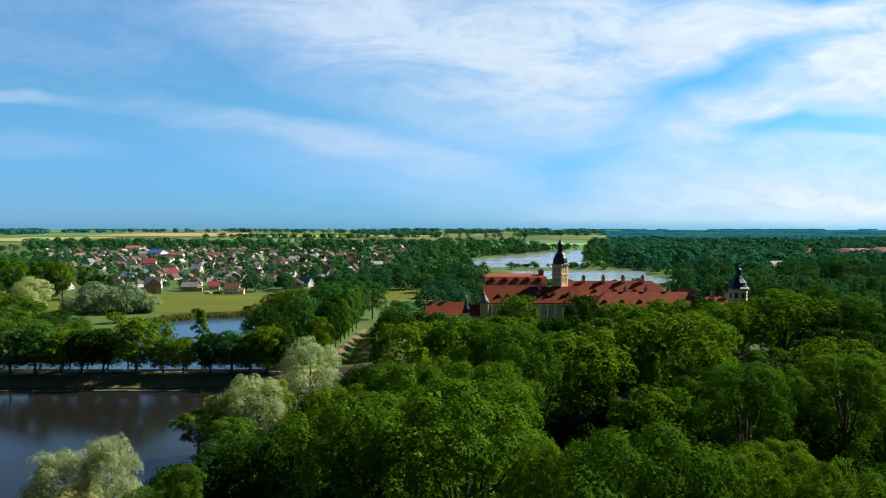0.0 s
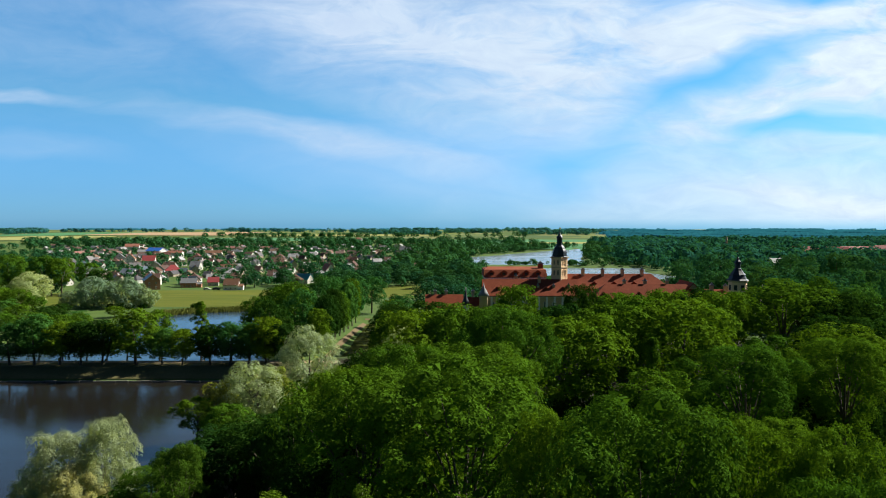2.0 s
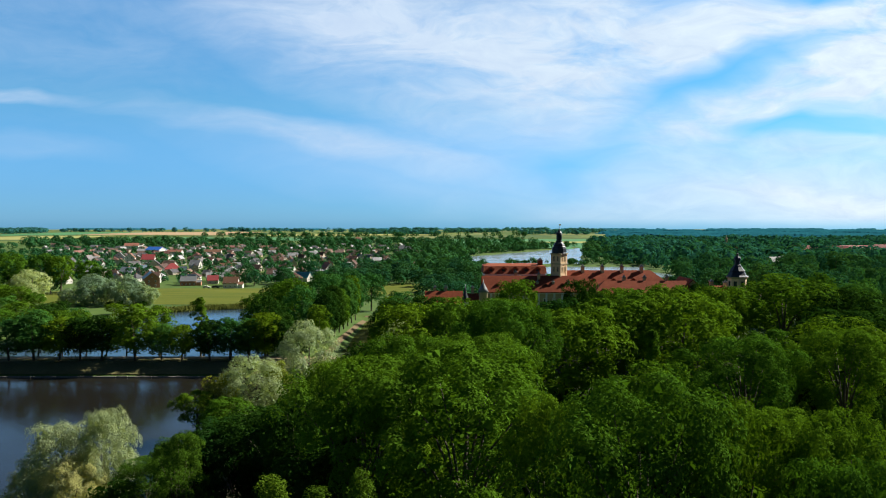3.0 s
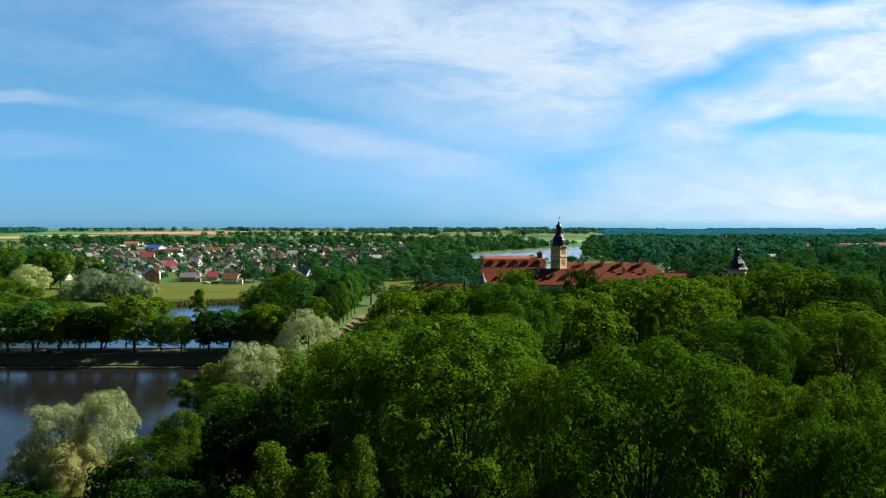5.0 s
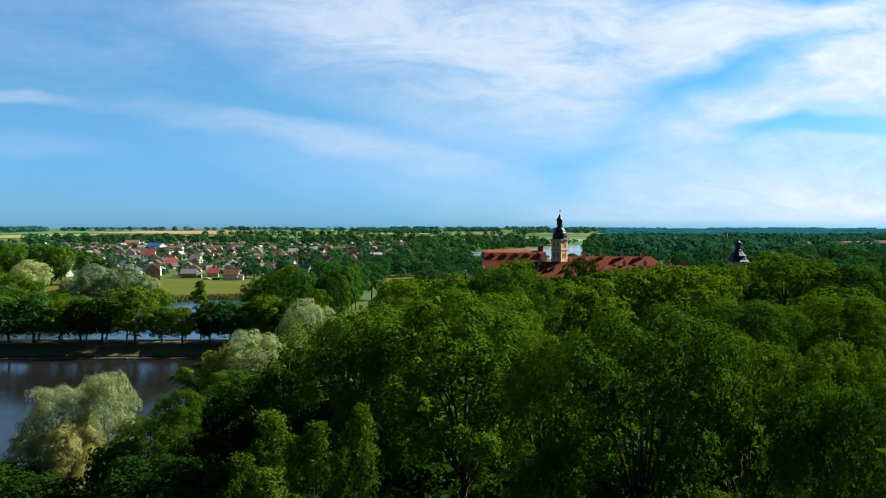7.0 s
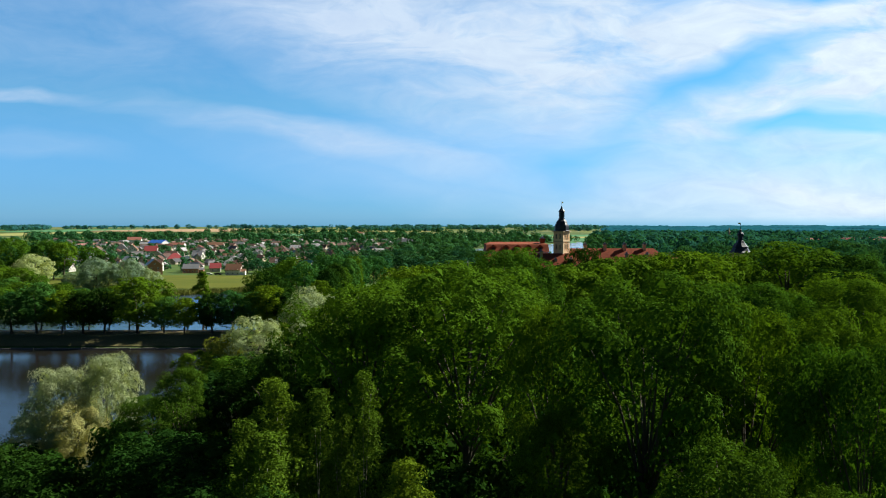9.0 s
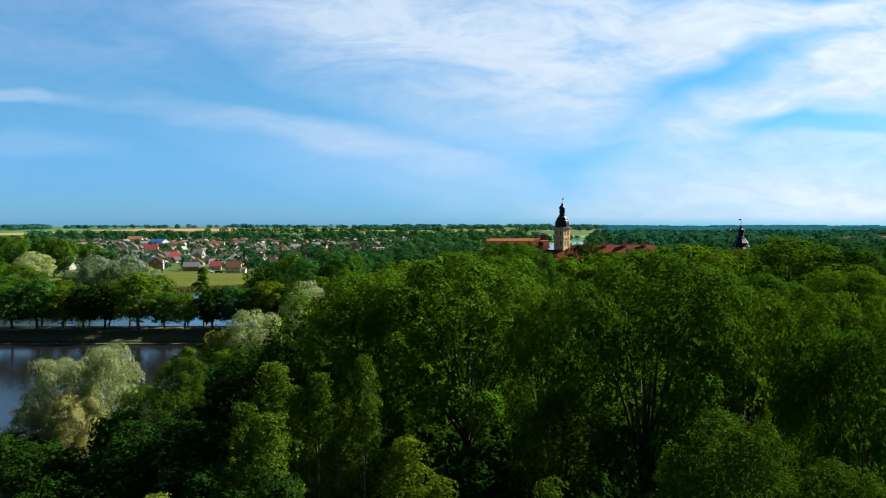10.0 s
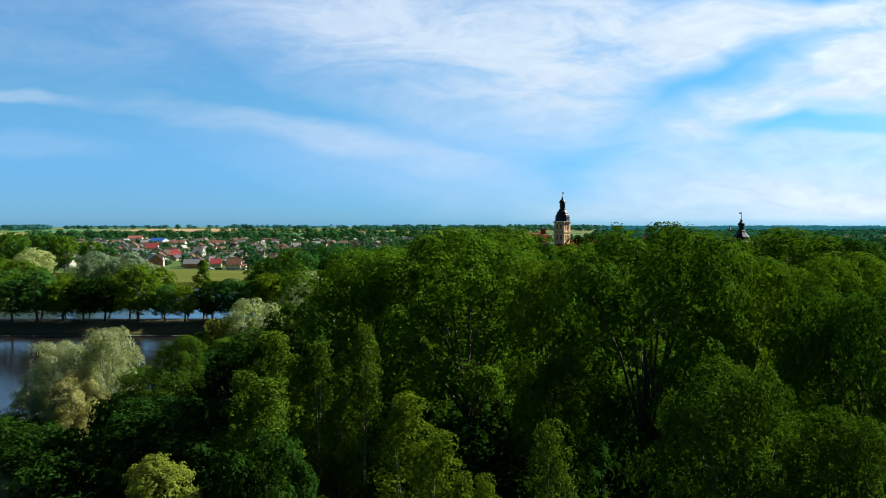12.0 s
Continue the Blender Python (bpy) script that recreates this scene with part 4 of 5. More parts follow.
def scatter(kinds, count, seed, area, tops, radii, group):
    """Trees set at random in the area: a function that tells where they may stand."""
    rng = random.Random(seed)
    x0, x1, y0, y1 = area[:4]
    keep = area[4] if len(area) > 4 else None
    done = 0
    for _ in range(count * 8):
        if done >= count:
            return
        x, y = rng.uniform(x0, x1), rng.uniform(y0, y1)
        if pond_depth(x, y) > -3 or (keep and not keep(x, y)):
            continue
        g = float(land(x, y))
        plant(kinds, x, y, g + rng.uniform(*tops), rng.uniform(*radii), group)
        done += 1


# woods behind the castle and beside it
scatter(GROVE, 12, 17, (88, 130, 185, 230, lambda x, y: x > 0.43 * y), (13, 17), (5, 7), "woods beside the castle")
scatter(FAR, 40, 7, (95, 250, 225, 330, lambda x, y: x > 0.42 * y), (14, 20), (5, 8), "woods beside the castle")
scatter(FAR, 60, 8, (100, 330, 330, 540, lambda x, y: x > 0.30 * y), (12, 19), (6, 9), "woods beside the castle")
scatter(FAR, 30, 9, (-30, 120, 300, 520, lambda x, y: x < 0.055 * y and (y > 440 or x > -8)), (9, 15), (5, 8), "woods behind the castle")
scatter(FAR, 34, 10, (-120, 20, 445, 560), (8, 14), (5, 8), "trees between meadow and town")
scatter(FAR, 34, 12, (-330, -200, 400, 620, lambda x, y: x < -0.50 * y), (12, 20), (6, 10), "trees on the far bank")


def far_wood(name, label, seed, count, area, height, radius, leaf_mat, quads=60, leaf_share=0.5, keep=None):
    """Many far crowns as one mesh of leaf clumps."""
    rng = np.random.default_rng(seed)
    x0, x1, y0, y1 = area
    X, Y = rng.uniform(x0, x1, count * 3), rng.uniform(y0, y1, count * 3)
    ok = pond_depth(X, Y) < -4
    if keep:
        ok &= keep(X, Y)
    X, Y = X[ok][:count], Y[ok][:count]
    n = len(X)
    R, T = rng.uniform(*radius, n), rng.uniform(*height, n)
    Z = land(X, Y)
    d = unit(rng.normal(size=(n, quads, 3)) + np.array([0, 0, 0.45]))
    bump = 1 + 0.22 * np.sin(d[:, :, :1] * 5 + R[:, None, None] * 9) * np.cos(d[:, :, 1:2] * 5 + T[:, None, None] * 7)
    r = rng.uniform(0.86, 1.04, (n, quads, 1)) * bump
    c = np.stack([X, Y, Z + T * 0.52], -1)[:, None, :] + d * r * np.stack([R, R, T * 0.46], -1)[:, None, :]
    size = np.repeat(R * leaf_share, quads)
    q = leaf_blades(rng, c.reshape(-1, 3), unit(d.reshape(-1, 3) + rng.normal(size=(n * quads, 3)) * 0.10), size, size * 0.9)
    return tagged(new(name, leaves_mesh(name, q, leaf_mat)), label, "woods", kind="stuff")


far_wood("town_trees", "dense garden trees among the town houses", 1, 1700, (-560, 120, 462, 1300), (3, 8), (1.8, 4.4), LEAF_FAR_HAZE, 66, 0.44,
         lambda x, y: (x > -0.60 * y) & (x < 40))
far_wood("town_edge_trees", "dark trees round the edge of the town", 2, 420, (-800, 160, 1150, 1560), (9, 18), (5, 9), LEAF_FAR_HAZE, 110, 0.36)
far_wood("lake_trees", "bushy trees round the lake", 3, 640, (-40, 420, 520, 1300), (7, 15), (4, 8), LEAF_FAR_HAZE, 110, 0.36,
         lambda x, y: ((pond_depth(x, y) > -40) & (y > 860) | (x > 200 + 0.03 * y) | (x < 10 + 0.015 * y)) & ((x < 15) | (x > 0.20 * y) | (y > 760)))
far_wood("causeway_trees", "low trees on the causeway between the waters", 11, 44, (60, 190, 693, 732), (3, 6), (2, 4), LEAF_FAR_HAZE, 110, 0.36, lambda x, y: (x > 118) | (np.sin(x * 0.9) > 0.55))
far_wood("shore_trees", "bushy low trees along the lake shores", 13, 420, (0, 330, 536, 1150), (3, 8), (2.5, 5), LEAF_FAR_HAZE, 80, 0.42,
         lambda x, y: (pond_depth(x, y) > -30) & ((y < 690) | (y > 735)) & ((x > 150) | (y > 760)))
far_wood("shore_shrubs", "low shrubs on the lake shore", 12, 60, (30, 250, 480, 534), (2, 4), (2, 4), LEAF_FAR_HAZE, 110, 0.36)
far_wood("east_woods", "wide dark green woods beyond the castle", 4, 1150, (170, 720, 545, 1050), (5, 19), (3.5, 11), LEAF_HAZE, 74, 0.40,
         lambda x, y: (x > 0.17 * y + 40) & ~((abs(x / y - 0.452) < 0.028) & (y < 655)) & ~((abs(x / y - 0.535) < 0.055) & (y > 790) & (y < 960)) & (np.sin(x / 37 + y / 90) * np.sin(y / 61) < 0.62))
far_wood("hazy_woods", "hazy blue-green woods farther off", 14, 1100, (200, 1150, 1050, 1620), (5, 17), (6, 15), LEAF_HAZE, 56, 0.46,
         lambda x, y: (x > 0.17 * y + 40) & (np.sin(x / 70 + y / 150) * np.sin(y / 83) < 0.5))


def canopy(name, label, seed, x_of, y0, y1, nx, ny, height, gap, mat):
    """A closed far canopy as one sheet of many bumps, which dips under the ground at its clearings."""
    rng = np.random.default_rng(seed)
    ys = y0 * (y1 / y0) ** np.linspace(0, 1, ny)
    X = np.stack([np.linspace(*x_of(y), nx) for y in ys])
    Y = np.repeat(ys[:, None], nx, 1)
    X += rng.uniform(-0.4, 0.4, X.shape) * (X[:, 1:2] - X[:, :1])
    swell = np.sin(X / 160 + 1.7) * np.cos(Y / 210) + 0.6 * np.sin(X / 71 + Y / 97) + 0.4 * np.cos(X / 39 - Y / 53)
    Z = land(X, Y) + height * (0.72 + 0.16 * swell) + rng.uniform(-0.12, 0.12, X.shape) * height
    ragged = (X < X[:, :1] + 130 * (1 + swell)) | (Y < y0 * (1.12 + 0.10 * swell))
    Z = np.where((swell < gap) | ragged, land(X, Y) - 2.0, Z)
    for edge in (np.s_[0], np.s_[-1], np.s_[:, 0], np.s_[:, -1]):
        Z[edge] = land(X[edge], Y[edge]) - 2.0
    idx = np.arange(ny * nx).reshape(ny, nx)
    f = np.stack([idx[:-1, :-1], idx[:-1, 1:], idx[1:, 1:], idx[1:, :-1]], -1).reshape(-1, 4)
    me = bpy.data.meshes.new(name)
    me.from_pydata(np.stack([X, Y, Z], -1).reshape(-1, 3).tolist(), [], f.tolist())
    me.materials.append(mat)
    me.shade_smooth()
    return tagged(new(name, me), label, "woods", kind="stuff")


# from here on the haze of the distance is in the leaf colour
canopy("far_woods", "distant woods on the plain, haze put into their blue-green", 5, lambda y: (0.15 * y + 60, 0.72 * y), 1600, 3700, 330, 110, 12, -0.35, CANOPY_HAZE)
canopy("horizon_woods", "dark woods along the horizon, blue haze in their colour", 6, lambda y: (-0.74 * y, 0.74 * y), 4250, 4800, 560, 16, 13, -0.9, CANOPY_HAZE)
far_wood("west_woods", "distant dark woods at the left of the fields", 7, 260, (-2300, -1500, 2500, 3600), (14, 22), (10, 18), LEAF_HORIZON_HAZE, 80, 0.42, lambda x, y: x < -0.52 * y)
far_wood("road_trees", "line of roadside trees across the far fields", 8, 80, (-700, 250, 2190, 2215), (12, 18), (6, 10), LEAF_FAR_HAZE, 110, 0.36)
far_wood("field_hedge", "hedge of trees between far fields", 9, 90, (-1700, -350, 3360, 3420), (14, 22), (8, 14), LEAF_HORIZON_HAZE, 80, 0.42)
far_wood("plain_groves", "scattered groves on the far plain", 10, 420, (-400, 700, 2750, 4000), (12, 20), (9, 16), LEAF_HORIZON_HAZE, 80, 0.42, lambda x, y: np.sin(x / 90) * np.sin(y / 170) > 0.15)


def reed_belt():
    """A belt of upright reeds along the far shore of the back pond."""
    rng = np.random.default_rng(21)
    X, Y = rng.uniform(-150, -74, 60000), rng.uniform(300, 360, 60000)
    d = pond_depth(X, Y)
    ok = (d < 0.8) & (d > -5.5)
    X, Y = X[ok], Y[ok]
    Z = np.maximum(land(X, Y), -0.3)
    n = len(X)
    h = rng.uniform(0.8, 1.9, n)
    a = rng.uniform(0, 6.28, n)
    w = 0.16
    base = np.stack([X, Y, Z], -1)
    side = np.stack([np.cos(a) * w, np.sin(a) * w, np.zeros(n)], -1)
    tip = base + np.stack([rng.normal(size=n) * 0.2, rng.normal(size=n) * 0.2, h], -1)
    tagged(new("reeds", leaves_mesh("reeds", np.stack([base - side, base + side, tip], 1), REED)), "belt of green reeds along the pond shore", "reeds", kind="stuff")


reed_belt()
scatter(SHRUB, 9, 31, (-150, -82, 338, 362), (1.6, 3.2), (1.6, 2.6), "bank shrubs")


for kinds in (HEAVY, CLOSE, BIRCHES, WEEPING, PALE, WILLOWS, WILLOW_MID, MID, GROVE, AVENUE, GREY, CONE, BUSHY, SHRUB, UNDER, FAR):
    for spare in kinds:
        if spare.name not in used:
            for ob in (*spare.children_recursive, spare):
                bpy.data.objects.remove(ob)


# ---------------------------------------------------------------- buildings
def window(parent, x, y, z, w, h, frame_mat=WHITE, axis="x", out=-1):
    """A window in a wall that faces along -y (axis x) or along x (axis y): frame and glass."""
    fr, gl, t = Shape(), Shape(), 0.14
    if axis == "x":
        for a in ((x - w / 2, z, x - w / 2 + t, z + h), (x + w / 2 - t, z, x + w / 2, z + h), (x - w / 2 + t, z, x + w / 2 - t, z + t),
                  (x - w / 2 + t, z + h - t, x + w / 2 - t, z + h), (x - 0.05, z + t, x + 0.05, z + h - t)):
            fr.box(a[0], min(y, y + out * 0.12), a[1], a[2], max(y, y + out * 0.12), a[3])
        gl.box(x - w / 2 + t, min(y + out * 0.02, y + out * 0.05), z + t, x + w / 2 - t, max(y + out * 0.02, y + out * 0.05), z + h - t)
    else:
        for a in ((y - w / 2, z, y - w / 2 + t, z + h), (y + w / 2 - t, z, y + w / 2, z + h), (y - w / 2 + t, z, y + w / 2 - t, z + t),
                  (y - w / 2 + t, z + h - t, y + w / 2 - t, z + h), (y - 0.05, z + t, y + 0.05, z + h - t)):
            fr.box(min(x, x + out * 0.12), a[0], a[1], max(x, x + out * 0.12), a[2], a[3])
        gl.box(min(x + out * 0.02, x + out * 0.05), y - w / 2 + t, z + t, max(x + out * 0.02, x + out * 0.05), y + w / 2 - t, z + h - t)
    win = part("window", fr, frame_mat, parent)
    part("pane", gl, GLASS, win)
    return win


def chimney(parent, x, y, z0, z1, w=1.0, mat=None):
    s = Shape().box(x - w / 2, y - w / 2, z0, x + w / 2, y + w / 2, z1)
    ch = part("chimney", s, mat or PLASTER, parent)
    cap = Shape().box(x - w * 0.66, y - w * 0.66, z1, x + w * 0.66, y + w * 0.66, z1 + 0.25)
    cap.lathe([(w * 0.55, z1 + 0.25), (w * 0.30, z1 + 0.7), (0.05, z1 + 0.95)], 4, math.pi / 4, x, y)
    part("cap", cap, ROOF_SLATE, ch)
    return ch


def dormer(parent, x, y, z, w, h, depth, wall_mat, roof_mat):
    """A small gabled dormer that faces -y."""
    body = Shape()
    v = [(x - w / 2, y, z), (x + w / 2, y, z), (x + w / 2, y, z + h * 0.6), (x, y, z + h), (x - w / 2, y, z + h * 0.6)]
    body.face_set(v + [(a, b + depth, c) for a, b, c in v], [(0, 1, 2, 3, 4), (9, 8, 7, 6, 5), (0, 5, 6, 1), (1, 6, 7, 2), (4, 9, 5, 0), (2, 7, 8, 3), (3, 8, 9, 4)])
    d = part("dormer", body, wall_mat, parent)
    lid = Shape()
    for s in (-1, 1):
        a = [(x, y - 0.2, z + h + 0.05), (x + s * (w / 2 + 0.25), y - 0.2, z + h * 0.55)]
        q = a + [(p[0], p[1], p[2] + 0.15) for p in a]
        q += [(p[0], y + depth, p[2]) for p in q]
        lid.face_set(q, [(0, 1, 3, 2), (4, 6, 7, 5), (2, 3, 7, 6), (0, 4, 5, 1), (1, 5, 7, 3), (0, 2, 6, 4)])
    part("dormer_roof", lid, roof_mat, d)
    part("pane", Shape().box(x - w * 0.28, y - 0.05, z + h * 0.12, x + w * 0.28, y - 0.004, z + h * 0.62), GLASS, d)
    return d


def rows_of_windows(parent, x0, x1, y, levels, step, w, h, frame_mat=WHITE):
    n = max(1, int((x1 - x0) / step))
    for z in levels:
        for k in range(n):
            window(parent, x0 + (k + 0.5) * (x1 - x0) / n, y, z, w, h, frame_mat)


def cornice(parent, x0, y0, x1, y1, z, mat=WHITE):
    part("cornice", Shape().box(x0 - 0.25, y0 - 0.25, z, x1 + 0.25, y1 + 0.25, z + 0.4), mat, parent)


def castle():
    g = 3.5
    palace = thing("palace", "four-storey ochre palace with orange tiled mansard roof", "castle building", "castle buildings")
    part("wall", Shape().box(14.2, 251, g, 34.2, 266, 21.6), PLASTER, palace)
    cornice(palace, 14.2, 251, 34.2, 266, 21.2)
    roof = Shape()
    roof.face_set([(13.7, 250.5, 21.8), (34.7, 250.5, 21.8), (34.7, 266.5, 21.8), (13.7, 266.5, 21.8),
                   (13.9, 252.6, 24.2), (34.5, 252.6, 24.2), (34.5, 264.4, 24.2), (13.9, 264.4, 24.2), (15.5, 258.5, 24.9), (32.9, 258.5, 24.9)],
                  [(3, 2, 1, 0), (0, 1, 5, 4), (1, 2, 6, 5), (2, 3, 7, 6), (3, 0, 4, 7), (4, 5, 9, 8), (6, 7, 8, 9), (5, 6, 9), (7, 4, 8)])
    part("roof", roof, ROOF_PALACE, palace, "orange clay tile roof")
    for k, x in enumerate((16.2, 20.4, 24.2, 27.8, 31.6)):
        dormer(palace, x, 251.2, 22.1, 1.9, 1.9, 2.6, ROOF_PALACE, ROOF_PALACE)
    chimney(palace, 33.0, 255.5, 23.0, 26.0, 1.6, ROOF_PALACE)
    rows_of_windows(palace, 15, 34, 251, (18.3,), 2.6, 1.1, 1.9)

    front = thing("front_range", "ochre castle range with red tiled roof and pale dormers", "castle building", "castle buildings")
    part("wall", Shape().gable(13.4, 240, g, 43.2, 250.6, 16.9, 21.2), PLASTER, front)
    part("roof", Shape().roof_slabs(13.4, 240, 43.2, 250.6, 16.9, 21.2, 0.6, 0.3), ROOF_CASTLE, front, "dark red clay tile roof")
    cornice(front, 13.5, 240, 43.1, 250.6, 16.2)
    rows_of_windows(front, 14.5, 42.5, 240, (8.2, 12.6), 2.55, 1.15, 2.1)
    for k in range(12):
        x = 15.6 + 2.5 * k
        part("pilaster", Shape().box(x - 0.3, 239.75, g, x + 0.3, 240, 16.2), WHITE, front)
    for x in (17.5, 20.5, 33.0, 38.4):
        dormer(front, x, 241.6, 17.7, 1.3, 1.5, 2.8, ROOF_CASTLE, ROOF_CASTLE)
    for x in (30.6, 35.6, 40.4):
        chimney(front, x, 242.6, 17.4, 19.6, 0.75)
    chimney(front, 31.2, 244.4, 19.5, 22.0, 0.9)
    chimney(front, 24.0, 247.0, 19.5, 22.4, 0.9)

    east = thing("east_range", "long castle range under a red tiled hipped roof", "castle building", "castle buildings")
    part("wall", Shape().box(43.4, 246, g, 74.0, 257, 18.2), PLASTER, east)
    part("roof", Shape().hip(41.5, 246, 74.0, 257, 18.3, 22.9, False, True, 0.6), ROOF_CASTLE, east, "dark red clay tile roof")
    for x in (46.5, 53.0, 59.5, 66.0):
        chimney(east, x, 251.0, 21.5, 24.1, 1.0)
    for x in (49.5, 56.0, 62.5):
        dormer(east, x, 247.4, 19.0, 1.3, 1.4, 2.4, ROOF_CASTLE, ROOF_CASTLE)

    south = thing("south_range", "castle range with red tiled roof facing the park", "castle building", "castle buildings")
    part("wall", Shape().box(46.5, 233.5, g, 81.5, 244.2, 15.9), PLASTER, south)
    part("roof", Shape().hip(46.5, 233.5, 81.5, 244.2, 16.0, 20.4, True, True, 0.6), ROOF_CASTLE, south, "dark red clay tile roof")
    cornice(south, 46.6, 233.5, 81.4, 244.2, 15.3)
    rows_of_windows(south, 47.5, 80.5, 233.5, (7.6, 11.8), 2.75, 1.15, 2.1)
    for x in (50.0, 55.5, 61.0, 67.0, 73.0):
        dormer(south, x, 234.8, 16.6, 1.3, 1.5, 2.6, ROOF_CASTLE, ROOF_CASTLE)
    for x in (57.5, 64.0, 71.0):
        chimney(south, x, 239.6, 18.5, 21.3, 0.9)

    cross = thing("cross_range", "short cross wing with red tiled roof", "castle building", "castle buildings")
    part("wall", Shape().gable(-6.5, -4, 0, 6.5, 4, 13.0, 17.2), PLASTER, cross)
    part("roof", Shape().roof_slabs(-6.5, -4, 6.5, 4, 13.0, 17.2, 0.5, 0.3), ROOF_CASTLE, cross, "dark red clay tile roof")
    cross.matrix_basis = Matrix.Translation((78.4, 243.5, g)) @ Matrix.Rotation(radians(90), 4, "Z")

    low = thing("low_wing", "low castle wing with red tiled roof", "castle building", "castle buildings")
    part("wall", Shape().gable(81.8, 232, g, 92.0, 240, 16.0, 18.8), PLASTER, low)
    part("roof", Shape().roof_slabs(81.8, 232, 92.0, 240, 16.0, 18.8, 0.4, 0.25), ROOF_CASTLE, low, "red clay tile roof")
    chimney(low, 83.5, 235.0, 18.0, 20.3, 1.0)
    chimney(low, 88.0, 235.5, 18.0, 20.0, 1.0)
    rows_of_windows(low, 82.5, 91.5, 232, (11.5,), 2.4, 1.0, 1.6)

    tower = thing("gate_tower", "slender ochre gate tower with dark domed lantern and spire", "tower", "castle buildings", Matrix.Translation((38.2, 247.5, 0)) @ Matrix.Rotation(radians(47), 4, "Z"))
    w = 1.8
    part("wall", Shape().box(-w, -w, g, w, w, 28.6), PLASTER_TOWER, tower)
    for z, o in ((25.1, 0.22), (20.4, 0.18), (28.3, 0.38)):
        part("cornice", Shape().box(-w - o, -w - o, z, w + o, w + o, z + 0.36), PLASTER, tower)
    for sx in (-1, 1):
        for sy in (-1, 1):
            part("corner_strip", Shape().box(sx * (w - 0.35) - 0.42, sy * (w - 0.35) - 0.42, g, sx * (w - 0.35) + 0.42, sy * (w - 0.35) + 0.42, 28.3), PLASTER_TOWER, tower)
    for z in (26.0, 22.6, 18.4):
        for o in (-0.8, 0.8):
            window(tower, o, -w, z, 0.95, 1.9, PLASTER_TOWER)
            window(tower, -w, o, z, 0.95, 1.9, PLASTER_TOWER, "y", -1)
    r2 = math.sqrt(2)
    part("dome", Shape().lathe([(2.72, 28.7), (2.38, 28.95), (2.34, 30.2), (2.15, 30.8), (1.82, 31.15), (1.9, 31.35), (1.6, 31.9), (1.15, 32.35), (1.0, 32.5)], 8, math.pi / 8), DARK_COPPER, tower, "dark sheet-metal dome")
    lan = part("lantern", Shape().lathe([(1.1, 32.5), (1.05, 32.8), (0.82, 32.9), (0.82, 34.7), (1.15, 34.85), (1.0, 35.2), (0.5, 35.8), (0.22, 36.5), (0.05, 36.9), (0.045, 38.0)], 8, math.pi / 8), DARK_COPPER, tower)
    for k in range(4):
        a = k * math.pi / 2
        part("opening", Shape().box(math.cos(a) * 0.76 - 0.2, math.sin(a) * 0.76 - 0.2, 33.2, math.cos(a) * 0.76 + 0.2, math.sin(a) * 0.76 + 0.2, 34.5), GLASS, lan)
    part("weathervane", Shape().box(-0.05, -0.04, 37.8, 0.05, 0.04, 38.3).box(0.05, -0.03, 37.7, 0.85, 0.03, 38.2), GILT, tower, "small gilt weathervane")

    corner = thing("corner_tower", "octagonal ochre corner tower with dark stepped dome", "tower", "castle buildings", Matrix.Translation((89.2, 229, -0.6)) @ Matrix.Rotation(radians(12), 4, "Z") @ Matrix.Diagonal((1.1, 1.1, 1, 1)))
    part("wall", Shape().lathe([(2.5, g), (2.5, 22.6)], 8, math.pi / 8), PLASTER_TOWER, corner)
    part("cornice", Shape().lathe([(2.55, 22.4), (2.85, 22.6), (2.9, 22.9), (2.5, 22.95)], 8, math.pi / 8), PLASTER, corner)
    part("cornice", Shape().lathe([(2.53, 18.9), (2.68, 19.0), (2.68, 19.3), (2.53, 19.35)], 8, math.pi / 8), PLASTER, corner)
    part("dome", Shape().lathe([(3.0, 22.95), (2.5, 23.4), (2.15, 24.1), (2.0, 24.5), (2.15, 24.65), (1.7, 25.2), (1.2, 25.9), (1.0, 26.4)], 8, math.pi / 8), DARK_COPPER, corner, "dark sheet-metal dome")
    part("lantern", Shape().lathe([(0.95, 26.4), (0.72, 26.6), (0.72, 27.9), (1.0, 28.1), (0.85, 28.6), (0.4, 29.1), (0.28, 29.4), (0.34, 29.7), (0.08, 30.0), (0.05, 31.6)], 8, math.pi / 8), DARK_COPPER, corner)
    part("weathervane", Shape().box(-0.05, -0.04, 31.5, 0.05, 0.04, 31.9).box(-0.7, -0.03, 31.5, -0.05, 0.03, 31.9), GILT, corner)
    for k in range(8):
        a = radians(45 * k)
        rr = 2.5 * math.cos(math.pi / 8)
        s = Shape().box(-0.42, -0.04, 0, 0.42, 0.06, 1.6)
        for z in (20.0, 16.2):
            ob = part("window", s, GLASS, corner)
            ob.matrix_basis = Matrix.Translation((rr * math.cos(a), rr * math.sin(a), z)) @ Matrix.Rotation(a + math.pi / 2, 4, "Z")

    turret = thing("turret", "small round corner turret with pale conical roof", "turret", "castle buildings", Matrix.Translation((13.0, 238.5, 0)))
    part("wall", Shape().lathe([(1.35, g), (1.35, 16.6), (1.55, 16.8)], 12), PLASTER, turret, smooth=True)
    part("roof", Shape().lathe([(1.75, 16.8), (1.2, 17.9), (0.3, 19.6), (0.05, 20.8)], 12), ROOF_SLATE, turret, "pale sheet-metal cone", True)

    lodge = thing("lodge", "low pale lodge with red tiled roofs beside the castle", "house", "castle buildings")
    part("wall", Shape().gable(-5.0, 238, g, 6.2, 246, 13.2, 16.6), WHITE, lodge)
